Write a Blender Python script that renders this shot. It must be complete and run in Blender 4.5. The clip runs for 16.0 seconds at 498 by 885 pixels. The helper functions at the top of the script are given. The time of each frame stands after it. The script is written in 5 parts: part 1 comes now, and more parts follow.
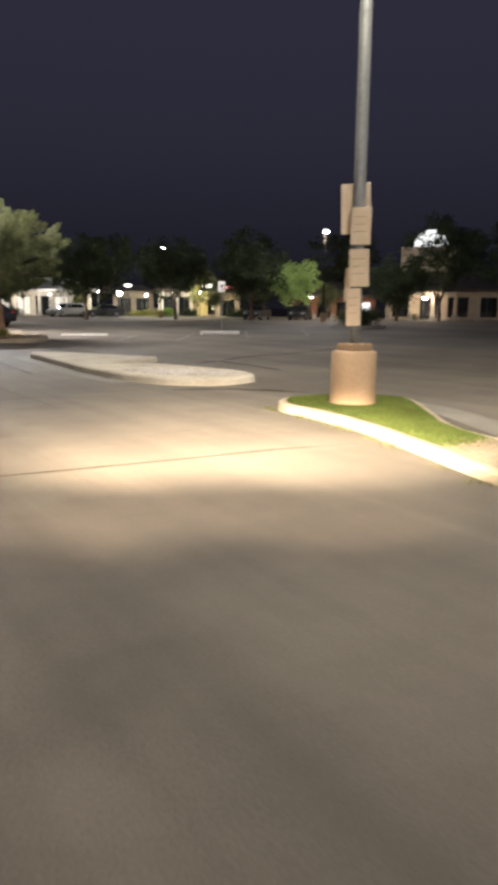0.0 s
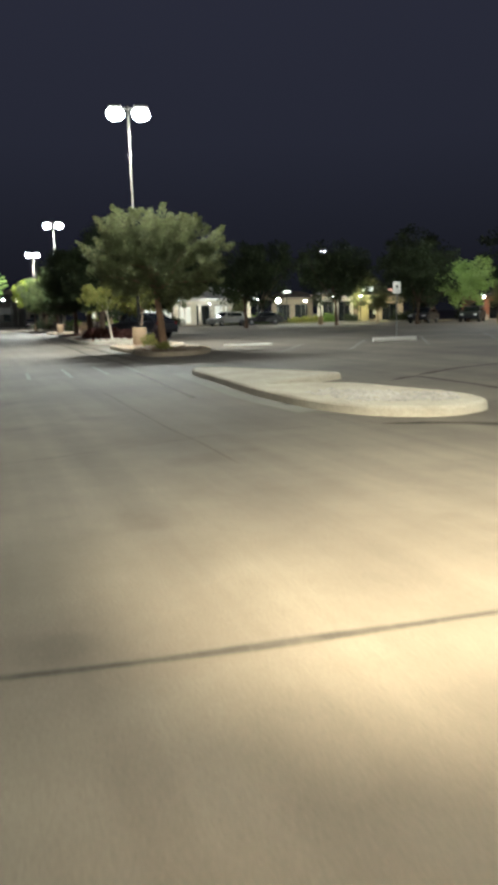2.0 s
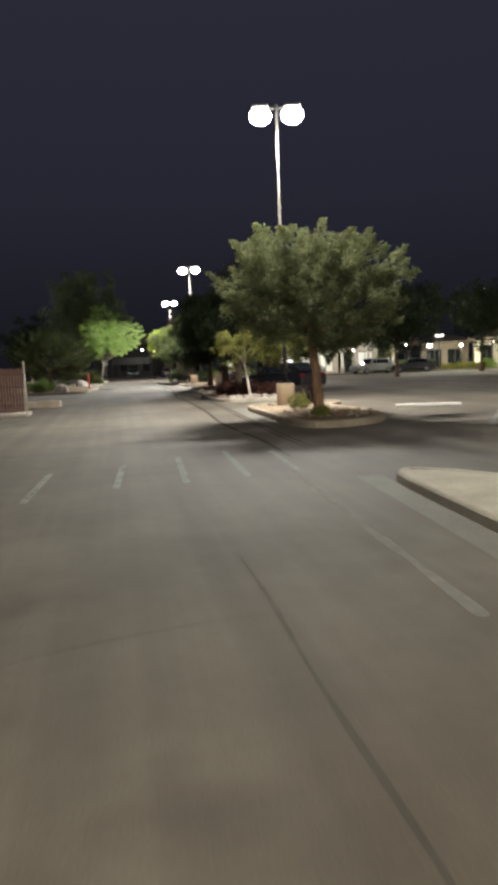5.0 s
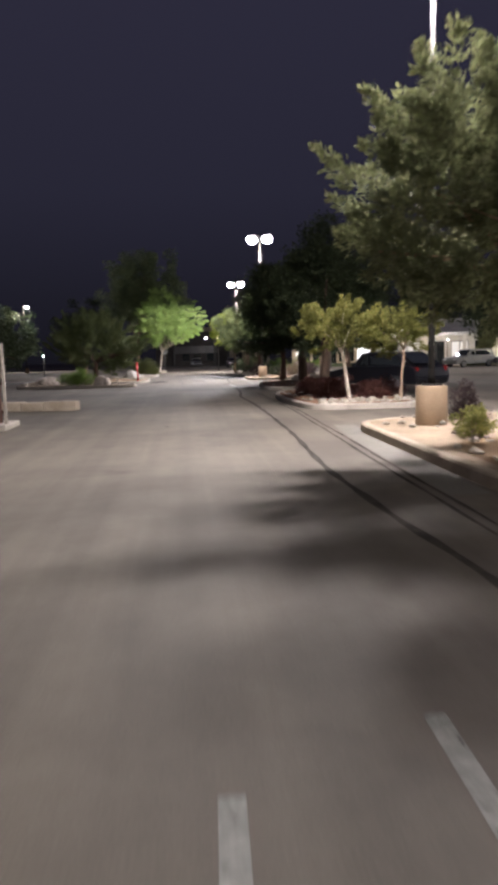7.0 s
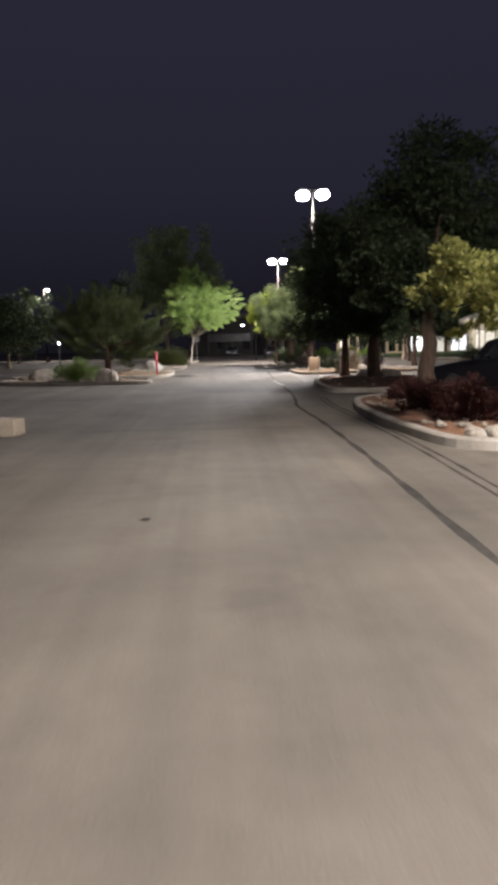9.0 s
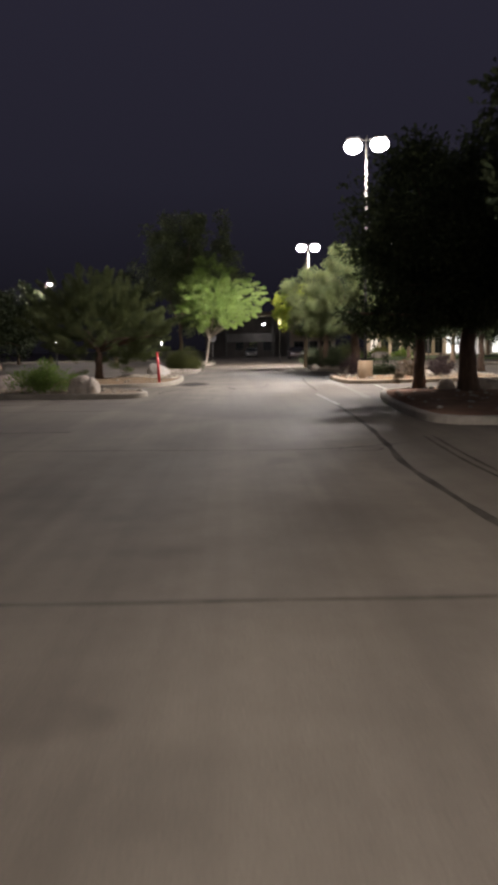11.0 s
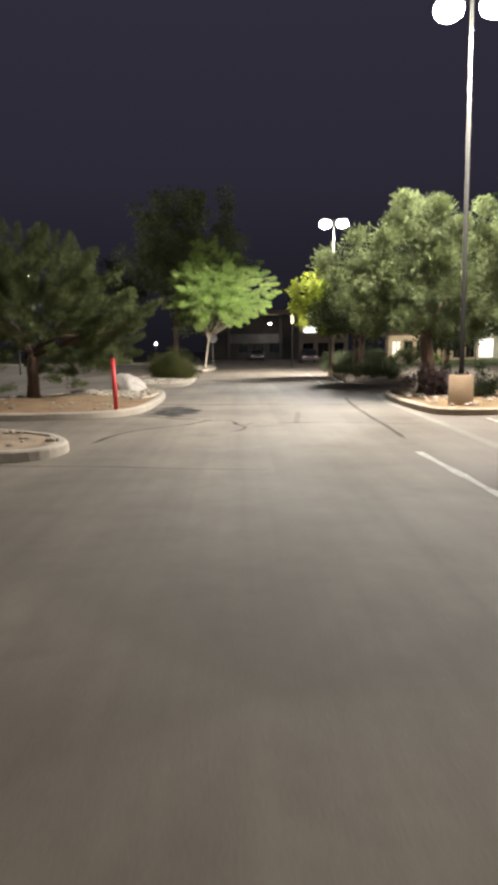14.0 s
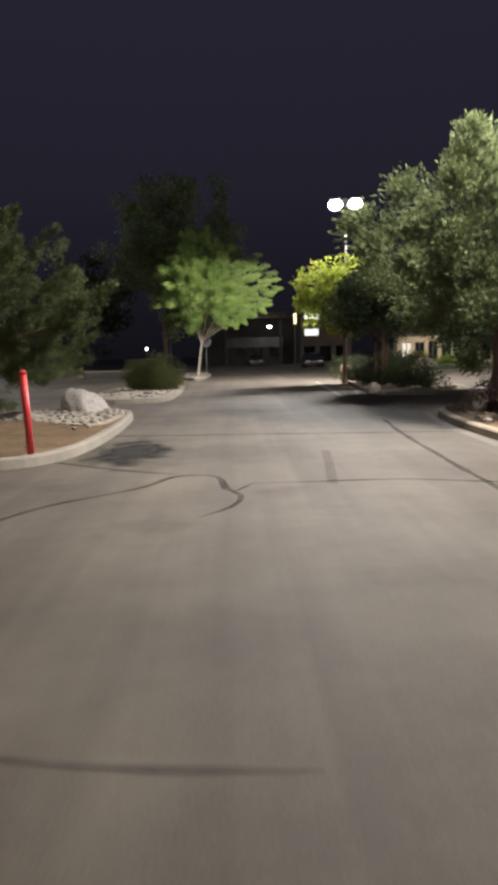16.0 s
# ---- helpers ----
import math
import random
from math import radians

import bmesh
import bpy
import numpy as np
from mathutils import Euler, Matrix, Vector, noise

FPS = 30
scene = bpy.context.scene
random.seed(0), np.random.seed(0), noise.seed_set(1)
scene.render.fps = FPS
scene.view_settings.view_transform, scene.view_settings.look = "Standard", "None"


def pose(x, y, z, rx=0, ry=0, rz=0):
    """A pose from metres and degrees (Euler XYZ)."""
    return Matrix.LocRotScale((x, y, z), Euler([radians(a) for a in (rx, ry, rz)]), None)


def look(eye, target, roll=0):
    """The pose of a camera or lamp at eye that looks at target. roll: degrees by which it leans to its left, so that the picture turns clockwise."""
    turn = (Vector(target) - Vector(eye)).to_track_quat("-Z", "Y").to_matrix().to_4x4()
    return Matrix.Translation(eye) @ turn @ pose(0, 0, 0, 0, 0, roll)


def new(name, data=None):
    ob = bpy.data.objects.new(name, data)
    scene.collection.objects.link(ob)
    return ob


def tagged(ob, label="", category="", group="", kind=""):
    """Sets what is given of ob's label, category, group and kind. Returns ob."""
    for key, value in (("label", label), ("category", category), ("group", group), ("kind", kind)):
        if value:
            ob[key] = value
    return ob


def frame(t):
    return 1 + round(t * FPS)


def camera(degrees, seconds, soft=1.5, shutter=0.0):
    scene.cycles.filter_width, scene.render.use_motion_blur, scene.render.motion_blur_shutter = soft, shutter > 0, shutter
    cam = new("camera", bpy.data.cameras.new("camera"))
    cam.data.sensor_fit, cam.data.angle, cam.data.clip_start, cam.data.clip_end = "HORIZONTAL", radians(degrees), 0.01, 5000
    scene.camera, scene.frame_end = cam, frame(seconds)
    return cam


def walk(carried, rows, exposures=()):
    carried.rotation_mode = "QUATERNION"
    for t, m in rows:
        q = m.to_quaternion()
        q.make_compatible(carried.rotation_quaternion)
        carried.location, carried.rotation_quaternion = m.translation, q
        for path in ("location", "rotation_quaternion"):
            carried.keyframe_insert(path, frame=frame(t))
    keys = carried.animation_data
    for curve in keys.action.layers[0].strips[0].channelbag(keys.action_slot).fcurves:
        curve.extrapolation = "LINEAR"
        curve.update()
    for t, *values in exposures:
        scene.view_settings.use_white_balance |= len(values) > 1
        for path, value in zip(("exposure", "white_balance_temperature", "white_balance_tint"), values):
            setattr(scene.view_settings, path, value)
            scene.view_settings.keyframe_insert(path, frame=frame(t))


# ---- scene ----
cam = camera(39.1, 16.0, soft=4.3, shutter=0.4)
PATH = [
    (0, (-2.897, -49.006, 1.208), (-1.796, -47.38, 0.83), 0.4),
    (0.5, (-2.671, -48.291, 1.157), (-1.696, -46.594, 0.745), 0.4),
    (1, (-2.5, -47.698, 1.152), (-1.622, -45.948, 0.745), -0.3),
    (1.5, (-2.232, -46.969, 1.157), (-1.445, -45.175, 0.755), -1.0),
    (2, (-2.095, -46.223, 1.201), (-1.377, -44.391, 0.842), -1.5),
    (2.5, (-1.939, -45.323, 1.243), (-1.281, -43.457, 0.954), -1.4),
    (3, (-1.734, -44.619, 1.27), (-1.141, -42.724, 1.031), -1.6),
    (3.5, (-1.627, -43.942, 1.32), (-1.1, -42.024, 1.111), -1.8),
    (4, (-1.451, -42.936, 1.355), (-0.977, -41.004, 1.149), -2.1),
    (6.5, (-0.271, -33.013, 1.46), (-0.051, -31.04, 1.22), -1.8),
    (7, (-0.149, -30.671, 1.386), (0.037, -28.694, 1.145), -1.6),
    (7.5, (-0.059, -28.371, 1.382), (0.1, -26.393, 1.135), -1.6),
    (8, (0.027, -26.08, 1.371), (0.159, -24.101, 1.116), -1.6),
    (8.5, (0.078, -23.852, 1.389), (0.188, -21.875, 1.114), -1.2),
    (9, (0.128, -21.648, 1.361), (0.214, -19.668, 1.092), -1.3),
    (11.5, (0.031, -11.602, 1.329), (0.063, -9.62, 1.066), -0.9),
    (12, (0.039, -9.947, 1.335), (0.068, -7.964, 1.076), -0.9),
    (12.5, (0.006, -8.086, 1.358), (0.037, -6.103, 1.099), -0.9),
    (13, (0.003, -6.04, 1.377), (0.032, -4.058, 1.114), -0.8),
    (13.5, (-0.04, -4.319, 1.399), (-0.011, -2.337, 1.138), -0.7),
    (14, (-0.085, -2.711, 1.412), (-0.053, -0.729, 1.151), -0.6),
    (14.5, (-0.098, -1.055, 1.44), (-0.063, 0.928, 1.18), -0.4),
    (15, (-0.003, 0.336, 1.43), (0.027, 2.319, 1.175), -0.9),
    (15.5, (0.014, 1.834, 1.424), (0.047, 3.818, 1.172), -1.0),
    (16, (0.036, 3.324, 1.396), (0.069, 5.308, 1.148), -1.4),
]
EXPOSURES = [(0.0, 1.15, 6150, 8), (1.2, 1.12, 5750, 2), (2.0, 1.0, 5800, -6), (2.5, 1.0, 6000, -6), (3.0, 1.0, 6050, -6), (4.0, 0.97, 6250, -5), (6.5, 0.85, 6150, 13), (7.2, 1.0, 5900, 14), (8.5, 0.9, 5700, 11),
             (9.2, 0.75, 6200, 11), (11.5, 0.62, 6500, 14), (12.0, 1.2, 6900, 16), (12.5, 1.3, 6700, 12), (13.0, 1.28, 6500, 9), (14.0, 1.12, 6500, 6), (15.0, 0.63, 6250, 8), (16.0, 0.51, 6250, 9)]
walk(cam, [(t, look(eye, target, roll)) for t, eye, target, roll in PATH], EXPOSURES)

# ---- world, exposure, lamps ----
world = bpy.data.worlds.new("night_sky")
scene.world = world
world.use_nodes = True
wn = world.node_tree.nodes
wl = world.node_tree.links
bgn = wn["Background"]
w_geo = wn.new("ShaderNodeTexCoord")
w_sep = wn.new("ShaderNodeSeparateXYZ")
w_ramp = wn.new("ShaderNodeValToRGB")
wl.new(w_geo.outputs["Generated"], w_sep.inputs[0])
wl.new(w_sep.outputs["Z"], w_ramp.inputs[0])
w_ramp.color_ramp.elements[0].position = 0.0
w_ramp.color_ramp.elements[0].color = (0.0045, 0.0042, 0.0058, 1)
w_ramp.color_ramp.elements[1].position = 0.22
w_ramp.color_ramp.elements[1].color = (0.0120, 0.0112, 0.0180, 1)
w_top = w_ramp.color_ramp.elements.new(0.6)
w_top.color = (0.0165, 0.0150, 0.0250, 1)
wl.new(w_ramp.outputs[0], bgn.inputs["Color"])
bgn.inputs["Strength"].default_value = 0.9


def lamp_point(name, place, watts, colour, size=0.2):
    data = bpy.data.lights.new(name, "POINT")
    data.energy, data.color, data.shadow_soft_size = watts, colour, size
    ob = new(name, data)
    ob.location = place
    return ob


def lamp_spot(name, place, target, watts, colour, degrees, blend=0.6, size=0.06):
    data = bpy.data.lights.new(name, "SPOT")
    data.energy, data.color, data.shadow_soft_size = watts, colour, size
    data.spot_size, data.spot_blend = radians(degrees), blend
    ob = new(name, data)
    ob.matrix_world = look(place, target)
    return ob


COOL = (1.0, 0.93, 0.88)
# mast lamps of the car park: base x, y, the height of the heads, their power, spread and the fading rim of it
MASTS = [(4.15, -18.9, 8.8, 6000, 158, 0.45), (4.95, 13.0, 8.7, 7000, 168, 0.45), (5.4, 37.3, 8.5, 11500, 178, 0.12)]
for mx, my, mz, watts, spread, fade in MASTS:
    for side in (-0.47, 0.47):
        px, py = mx + side * math.cos(radians(-12)), my + side * math.sin(radians(-12))
        lamp_spot("mast_light", (px, py, mz - 0.55), (px, py, 0), watts / 2, COOL, spread, fade, 0.25)
# the mast behind the grass island, whose heads are above the view
lamp_point("mast_light", (2.74, -42.9, 8.3), 3200, (1.0, 0.90, 0.75), 0.3)
# more masts of the wider car park
# the pair at y -62 and -63 is unseen, added to light from behind
for fx, fy, fz, fw in [(36.5, -2.0, 7.6, 1900), (32.0, 19.5, 7.4, 1500), (22.0, -62.0, 8.8, 2600), (-8.5, -63.0, 8.8, 6500), (-21.0, 68.0, 9.0, 3500)]:
    lamp_point("mast_light", (fx, fy, fz - 0.3), fw, COOL, 0.3)
# the headlights of the car, as they stand while it turns out of its bay: wide, flat, dipped beams
# a hot core each, a wide flat band round it, and a dim spill before the bumper
for hx, hy in ((-2.3, -46.7), (-1.25, -47.3)):
    for watts, dip, wide, tall in ((800, 9.4, 24, 0.26), (7000, 10.7, 64, 0.20), (420, 14.0, 84, 0.46)):
        beam = lamp_spot("headlight", (hx, hy, 0.70), (hx + 4.9, hy + 6.75, 0.70 - 8.34 * math.tan(radians(dip))), watts, (1.0, 0.78, 0.54), wide, 1.0, 0.10)
        beam.scale = (1.0, tall, 1.0)


# ---- materials ----
def shade(name, rough=0.8, metal=0.0, spec=0.4):
    m = bpy.data.materials.new(name)
    m.use_nodes = True
    p = m.node_tree.nodes["Principled BSDF"]
    p.inputs["Roughness"].default_value = rough
    p.inputs["Metallic"].default_value = metal
    p.inputs["Specular IOR Level"].default_value = spec
    return m, m.node_tree.nodes, m.node_tree.links, p


def coords(n, l, scale=(1, 1, 1), space="Object"):
    if space == "World":
        g = n.new("ShaderNodeNewGeometry")
        out = g.outputs["Position"]
    else:
        g = n.new("ShaderNodeTexCoord")
        out = g.outputs[space]
    mp = n.new("ShaderNodeMapping")
    mp.inputs["Scale"].default_value = scale
    l.new(out, mp.inputs["Vector"])
    return mp.outputs[0]


def noise_node(n, l, vec, scale, detail=4.0, rough=0.6):
    t = n.new("ShaderNodeTexNoise")
    t.inputs["Scale"].default_value = scale
    t.inputs["Detail"].default_value = detail
    t.inputs["Roughness"].default_value = rough
    l.new(vec, t.inputs["Vector"])
    return t.outputs["Fac"]


def ramp(n, l, fac, stops):
    r = n.new("ShaderNodeValToRGB")
    e = r.color_ramp.elements
    while len(e) < len(stops):
        e.new(0.5)
    for k, (pos, col) in enumerate(stops):
        e[k].position, e[k].color = pos, (*col, 1)
    l.new(fac, r.inputs[0])
    return r.outputs[0]


def mix(n, l, a, b, fac, mode="MIX"):
    m = n.new("ShaderNodeMix")
    m.data_type, m.blend_type = "RGBA", mode
    for sock, v in ((m.inputs[6], a), (m.inputs[7], b), (m.inputs[0], fac)):
        if isinstance(v, (tuple, list)):
            sock.default_value = (*v, 1)
        elif isinstance(v, (int, float)):
            sock.default_value = v
        else:
            l.new(v, sock)
    return m.outputs[2]


def bump(n, l, p, height, strength, distance):
    b = n.new("ShaderNodeBump")
    b.inputs["Strength"].default_value = strength
    b.inputs["Distance"].default_value = distance
    l.new(height, b.inputs["Height"])
    l.new(b.outputs[0], p.inputs["Normal"])


def two_scale(name, dark, light, big=0.8, fine=30.0, rough=0.85, relief=0.4, depth=0.01, space="World", metal=0.0, spec=0.35, stretch=(1, 1, 1), grainy=1.0):
    """A surface whose colour varies in large stains and in fine grain."""
    m, n, l, p = shade(name, rough, metal, spec)
    v = coords(n, l, stretch, space)
    a = noise_node(n, l, v, big, 5)
    b = noise_node(n, l, v, fine, 3, 0.7)
    base = ramp(n, l, a, [(0.3, dark), (0.7, light)])
    grain = ramp(n, l, b, [(0.25, (1 - 0.38 * grainy,) * 3), (0.75, (1 + 0.25 * grainy,) * 3)])
    l.new(mix(n, l, base, grain, 1.0, "MULTIPLY"), p.inputs["Base Color"])
    if relief:
        bump(n, l, p, b, relief, depth)
    return m


def asphalt_material():
    m, n, l, p = shade("worn_asphalt", 0.82, 0, 0.35)
    v = coords(n, l, (1, 1, 1), "World")
    big = noise_node(n, l, v, 0.16, 5, 0.62)
    base = ramp(n, l, big, [(0.34, (0.072, 0.060, 0.046)), (0.5, (0.107, 0.089, 0.069)), (0.66, (0.137, 0.115, 0.091))])
    # long streaks of tyre wear along the aisle
    vs = coords(n, l, (1.0, 0.035, 1.0), "World")
    streak = ramp(n, l, noise_node(n, l, vs, 0.9, 4, 0.65), [(0.35, (0.78, 0.77, 0.76)), (0.65, (1.13, 1.13, 1.12))])
    base = mix(n, l, base, streak, 1.0, "MULTIPLY")
    tracks = ramp(n, l, noise_node(n, l, coords(n, l, (1.0, 0.018, 1.0), "World"), 2.6, 3, 0.55), [(0.36, (0.91, 0.905, 0.90)), (0.64, (1.05, 1.05, 1.05))])
    base = mix(n, l, base, tracks, 1.0, "MULTIPLY")
    # broad blotches where the surface has worn to different stones
    blotch = ramp(n, l, noise_node(n, l, v, 0.42, 6, 0.72), [(0.36, (0.80, 0.79, 0.78)), (0.62, (1.10, 1.10, 1.10))])
    base = mix(n, l, base, blotch, 1.0, "MULTIPLY")
    # oil drips and patches
    spots = ramp(n, l, noise_node(n, l, v, 0.75, 3, 0.5), [(0.62, (1, 1, 1)), (0.78, (0.62, 0.60, 0.60))])
    base = mix(n, l, base, spots, 1.0, "MULTIPLY")
    fine = noise_node(n, l, v, 70, 3, 0.75)
    grain = ramp(n, l, fine, [(0.28, (0.78, 0.78, 0.78)), (0.72, (1.2, 1.19, 1.17))])
    base = mix(n, l, base, grain, 1.0, "MULTIPLY")
    l.new(base, p.inputs["Base Color"])
    bump(n, l, p, fine, 0.25, 0.004)
    return m


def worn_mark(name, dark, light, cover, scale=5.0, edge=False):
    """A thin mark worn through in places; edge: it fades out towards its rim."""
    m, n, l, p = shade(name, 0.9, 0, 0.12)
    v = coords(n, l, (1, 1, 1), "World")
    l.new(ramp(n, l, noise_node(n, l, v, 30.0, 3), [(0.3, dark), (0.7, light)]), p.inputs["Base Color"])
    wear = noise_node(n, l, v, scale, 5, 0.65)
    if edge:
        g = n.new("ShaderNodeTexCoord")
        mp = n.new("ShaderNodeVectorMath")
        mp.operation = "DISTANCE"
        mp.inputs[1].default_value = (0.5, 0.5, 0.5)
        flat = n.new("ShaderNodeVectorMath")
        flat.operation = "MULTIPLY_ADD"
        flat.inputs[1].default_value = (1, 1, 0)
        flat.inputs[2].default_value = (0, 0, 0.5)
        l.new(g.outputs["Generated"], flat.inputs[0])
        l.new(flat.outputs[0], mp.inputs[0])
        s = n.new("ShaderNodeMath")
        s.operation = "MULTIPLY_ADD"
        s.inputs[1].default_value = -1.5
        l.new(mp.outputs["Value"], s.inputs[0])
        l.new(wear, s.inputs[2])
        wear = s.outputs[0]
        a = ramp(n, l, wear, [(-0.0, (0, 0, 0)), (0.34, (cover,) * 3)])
    else:
        a = ramp(n, l, wear, [(0.30, (cover * 0.5,) * 3), (0.62, (cover,) * 3)])
    t = n.new("ShaderNodeBsdfTransparent")
    s = n.new("ShaderNodeMixShader")
    l.new(a, s.inputs[0])
    l.new(t.outputs[0], s.inputs[1])
    l.new(p.outputs[0], s.inputs[2])
    l.new(s.outputs[0], n["Material Output"].inputs["Surface"])
    return m


def leaf_material(name, low, high, through_light=0.25):
    m, n, l, p = shade(name, 0.75, 0, 0.12)
    g = n.new("ShaderNodeNewGeometry")
    col = ramp(n, l, g.outputs["Random Per Island"], [(0.0, low), (0.55, tuple((a + b) / 2 for a, b in zip(low, high))), (1.0, high)])
    v = coords(n, l, (1, 1, 1), "Object")
    tone = ramp(n, l, noise_node(n, l, v, 0.9, 3), [(0.3, (0.7, 0.72, 0.7)), (0.7, (1.2, 1.2, 1.1))])
    col = mix(n, l, col, tone, 1.0, "MULTIPLY")
    l.new(col, p.inputs["Base Color"])
    t = n.new("ShaderNodeBsdfTranslucent")
    l.new(col, t.inputs["Color"])
    s = n.new("ShaderNodeMixShader")
    s.inputs[0].default_value = through_light
    l.new(p.outputs[0], s.inputs[1])
    l.new(t.outputs[0], s.inputs[2])
    l.new(s.outputs[0], n["Material Output"].inputs["Surface"])
    return m


def glow(name, colour, strength):
    m = bpy.data.materials.new(name)
    m.use_nodes = True
    p = m.node_tree.nodes["Principled BSDF"]
    p.inputs["Base Color"].default_value = (0.8, 0.8, 0.8, 1)
    p.inputs["Emission Color"].default_value = (*colour, 1)
    p.inputs["Emission Strength"].default_value = strength
    return m


ASPHALT = asphalt_material()
TAR = worn_mark("crack_sealant", (0.026, 0.024, 0.022), (0.044, 0.041, 0.037), 0.62, 1.6)
SEAM = worn_mark("thin_worn_seal", (0.028, 0.026, 0.024), (0.046, 0.043, 0.040), 0.55)
HAIR = worn_mark("hairline_seal", (0.035, 0.033, 0.030), (0.055, 0.052, 0.048), 0.24, 3.0)
PATCH = worn_mark("patched_joint", (0.040, 0.037, 0.034), (0.062, 0.058, 0.053), 0.45, 3.0)
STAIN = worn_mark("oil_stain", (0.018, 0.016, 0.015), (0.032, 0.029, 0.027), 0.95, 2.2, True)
PAINT = worn_mark("worn_road_paint", (0.21, 0.20, 0.18), (0.34, 0.33, 0.30), 0.85, 7.0)
WHITELINE = worn_mark("white_road_paint", (0.34, 0.33, 0.30), (0.48, 0.46, 0.42), 0.9, 7.0)
FAINT = worn_mark("nearly_gone_road_paint", (0.24, 0.23, 0.21), (0.34, 0.33, 0.30), 0.5, 5.0)
CURB = two_scale("weathered_concrete_curb", (0.22, 0.19, 0.15), (0.33, 0.29, 0.235), 1.4, 38, 0.85, 0.35, 0.004, grainy=0.5)
CURB_TAN = two_scale("stained_tan_curb", (0.225, 0.175, 0.12), (0.33, 0.27, 0.20), 2.2, 34, 0.9, 0.4, 0.005, grainy=0.5)
PALE = two_scale("pale_concrete", (0.42, 0.40, 0.36), (0.56, 0.54, 0.49), 2.0, 34, 0.85, 0.3, 0.004, "Object", grainy=0.4)
GUTTER = two_scale("concrete_gutter", (0.122, 0.108, 0.089), (0.166, 0.150, 0.126), 1.0, 42, 0.85, 0.4, 0.005)
PIER = two_scale("tan_concrete_pier", (0.215, 0.145, 0.085), (0.30, 0.21, 0.13), 1.6, 30, 0.85, 0.3, 0.003, grainy=0.35)
GRAVEL = two_scale("pale_gravel_bed", (0.31, 0.27, 0.21), (0.44, 0.39, 0.31), 1.5, 30, 0.95, 0.5, 0.012, grainy=0.6)
MULCH = two_scale("rust_bark_mulch", (0.12, 0.055, 0.028), (0.24, 0.12, 0.062), 1.8, 26, 0.95, 1.0, 0.04)
EARTH = two_scale("brown_planting_earth", (0.120, 0.072, 0.034), (0.215, 0.138, 0.070), 1.7, 26, 0.95, 0.9, 0.03)
SAND = two_scale("sandy_planting_soil", (0.18, 0.130, 0.082), (0.30, 0.225, 0.15), 1.3, 24, 0.95, 0.9, 0.03)
STONE = two_scale("pale_boulder_stone", (0.25, 0.205, 0.16), (0.41, 0.355, 0.295), 1.6, 9, 0.9, 0.8, 0.05, "Object")
PEBBLE = two_scale("river_stone", (0.20, 0.165, 0.125), (0.36, 0.315, 0.255), 6, 25, 0.85, 0.4, 0.01, "Object")
GREYROCK = two_scale("smooth_grey_boulder", (0.33, 0.295, 0.26), (0.45, 0.41, 0.37), 1.3, 16, 0.85, 0.2, 0.015, "Object")
TURF = two_scale("turf_soil", (0.055, 0.085, 0.025), (0.095, 0.135, 0.045), 2.0, 40, 0.95, 0.8, 0.02)
GRASS = leaf_material("grass_blades", (0.050, 0.072, 0.016), (0.105, 0.125, 0.034), 0.25)
DRYGRASS = leaf_material("dry_weeds", (0.05, 0.06, 0.02), (0.13, 0.12, 0.05), 0.2)
STEEL = two_scale("painted_steel_pole", (0.10, 0.098, 0.092), (0.15, 0.148, 0.14), 1.2, 30, 0.5, 0.15, 0.002, "Object", 0.3)
# darker copy of the pole steel: the poles' lack of light is in its colour
MASTSTEEL = two_scale("dimmed_steel_pole", (0.022, 0.020, 0.018), (0.036, 0.033, 0.030), 1.2, 30, 0.9, 0.15, 0.002, "Object", 0.0, 0.05)
HEAD = two_scale("bronze_lamp_housing", (0.10, 0.095, 0.09), (0.15, 0.145, 0.14), 2, 30, 0.5, 0.1, 0.002, "Object", 0.4)
LAMP = glow("mast_lamp_lens", (1.0, 0.96, 0.93), 60.0)
FARLAMP = glow("far_lamp_lens", (1.0, 0.97, 0.94), 40.0)
BOARD = two_scale("tan_sign_board", (0.54, 0.42, 0.28), (0.64, 0.52, 0.37), 3, 30, 0.75, 0.1, 0.001, "Object", grainy=0.2)
WHITE = two_scale("white_sign_face", (0.62, 0.62, 0.60), (0.78, 0.78, 0.76), 3, 25, 0.5, 0.1, 0.001, "Object")
INK = two_scale("faded_dark_print", (0.06, 0.06, 0.07), (0.12, 0.12, 0.13), 5, 40, 0.6, 0.1, 0.001, "Object")
FADED = two_scale("faded_brown_print", (0.26, 0.17, 0.09), (0.34, 0.24, 0.14), 5, 40, 0.7, 0.1, 0.001, "Object")
RED = two_scale("red_painted_steel", (0.42, 0.025, 0.028), (0.62, 0.05, 0.05), 2.5, 25, 0.45, 0.2, 0.002, "Object")
BARK = two_scale("furrowed_bark", (0.16, 0.11, 0.075), (0.34, 0.25, 0.17), 3.0, 14, 0.95, 1.0, 0.04, "Object", stretch=(1, 1, 0.25))
DARKBARK = two_scale("dark_pine_bark", (0.055, 0.034, 0.022), (0.12, 0.075, 0.05), 3.0, 14, 0.95, 1.0, 0.04, "Object", stretch=(1, 1, 0.25))
PALEBARK = two_scale("pale_young_bark", (0.36, 0.30, 0.23), (0.55, 0.48, 0.39), 4.0, 22, 0.9, 0.6, 0.01, "Object", stretch=(1, 1, 0.3))
LEAF_ELM = leaf_material("grey_green_foliage", (0.095, 0.102, 0.052), (0.175, 0.178, 0.090), 0.4)
LEAF_PINE = leaf_material("pale_grey_green_needles", (0.064, 0.080, 0.037), (0.152, 0.172, 0.080), 0.15)
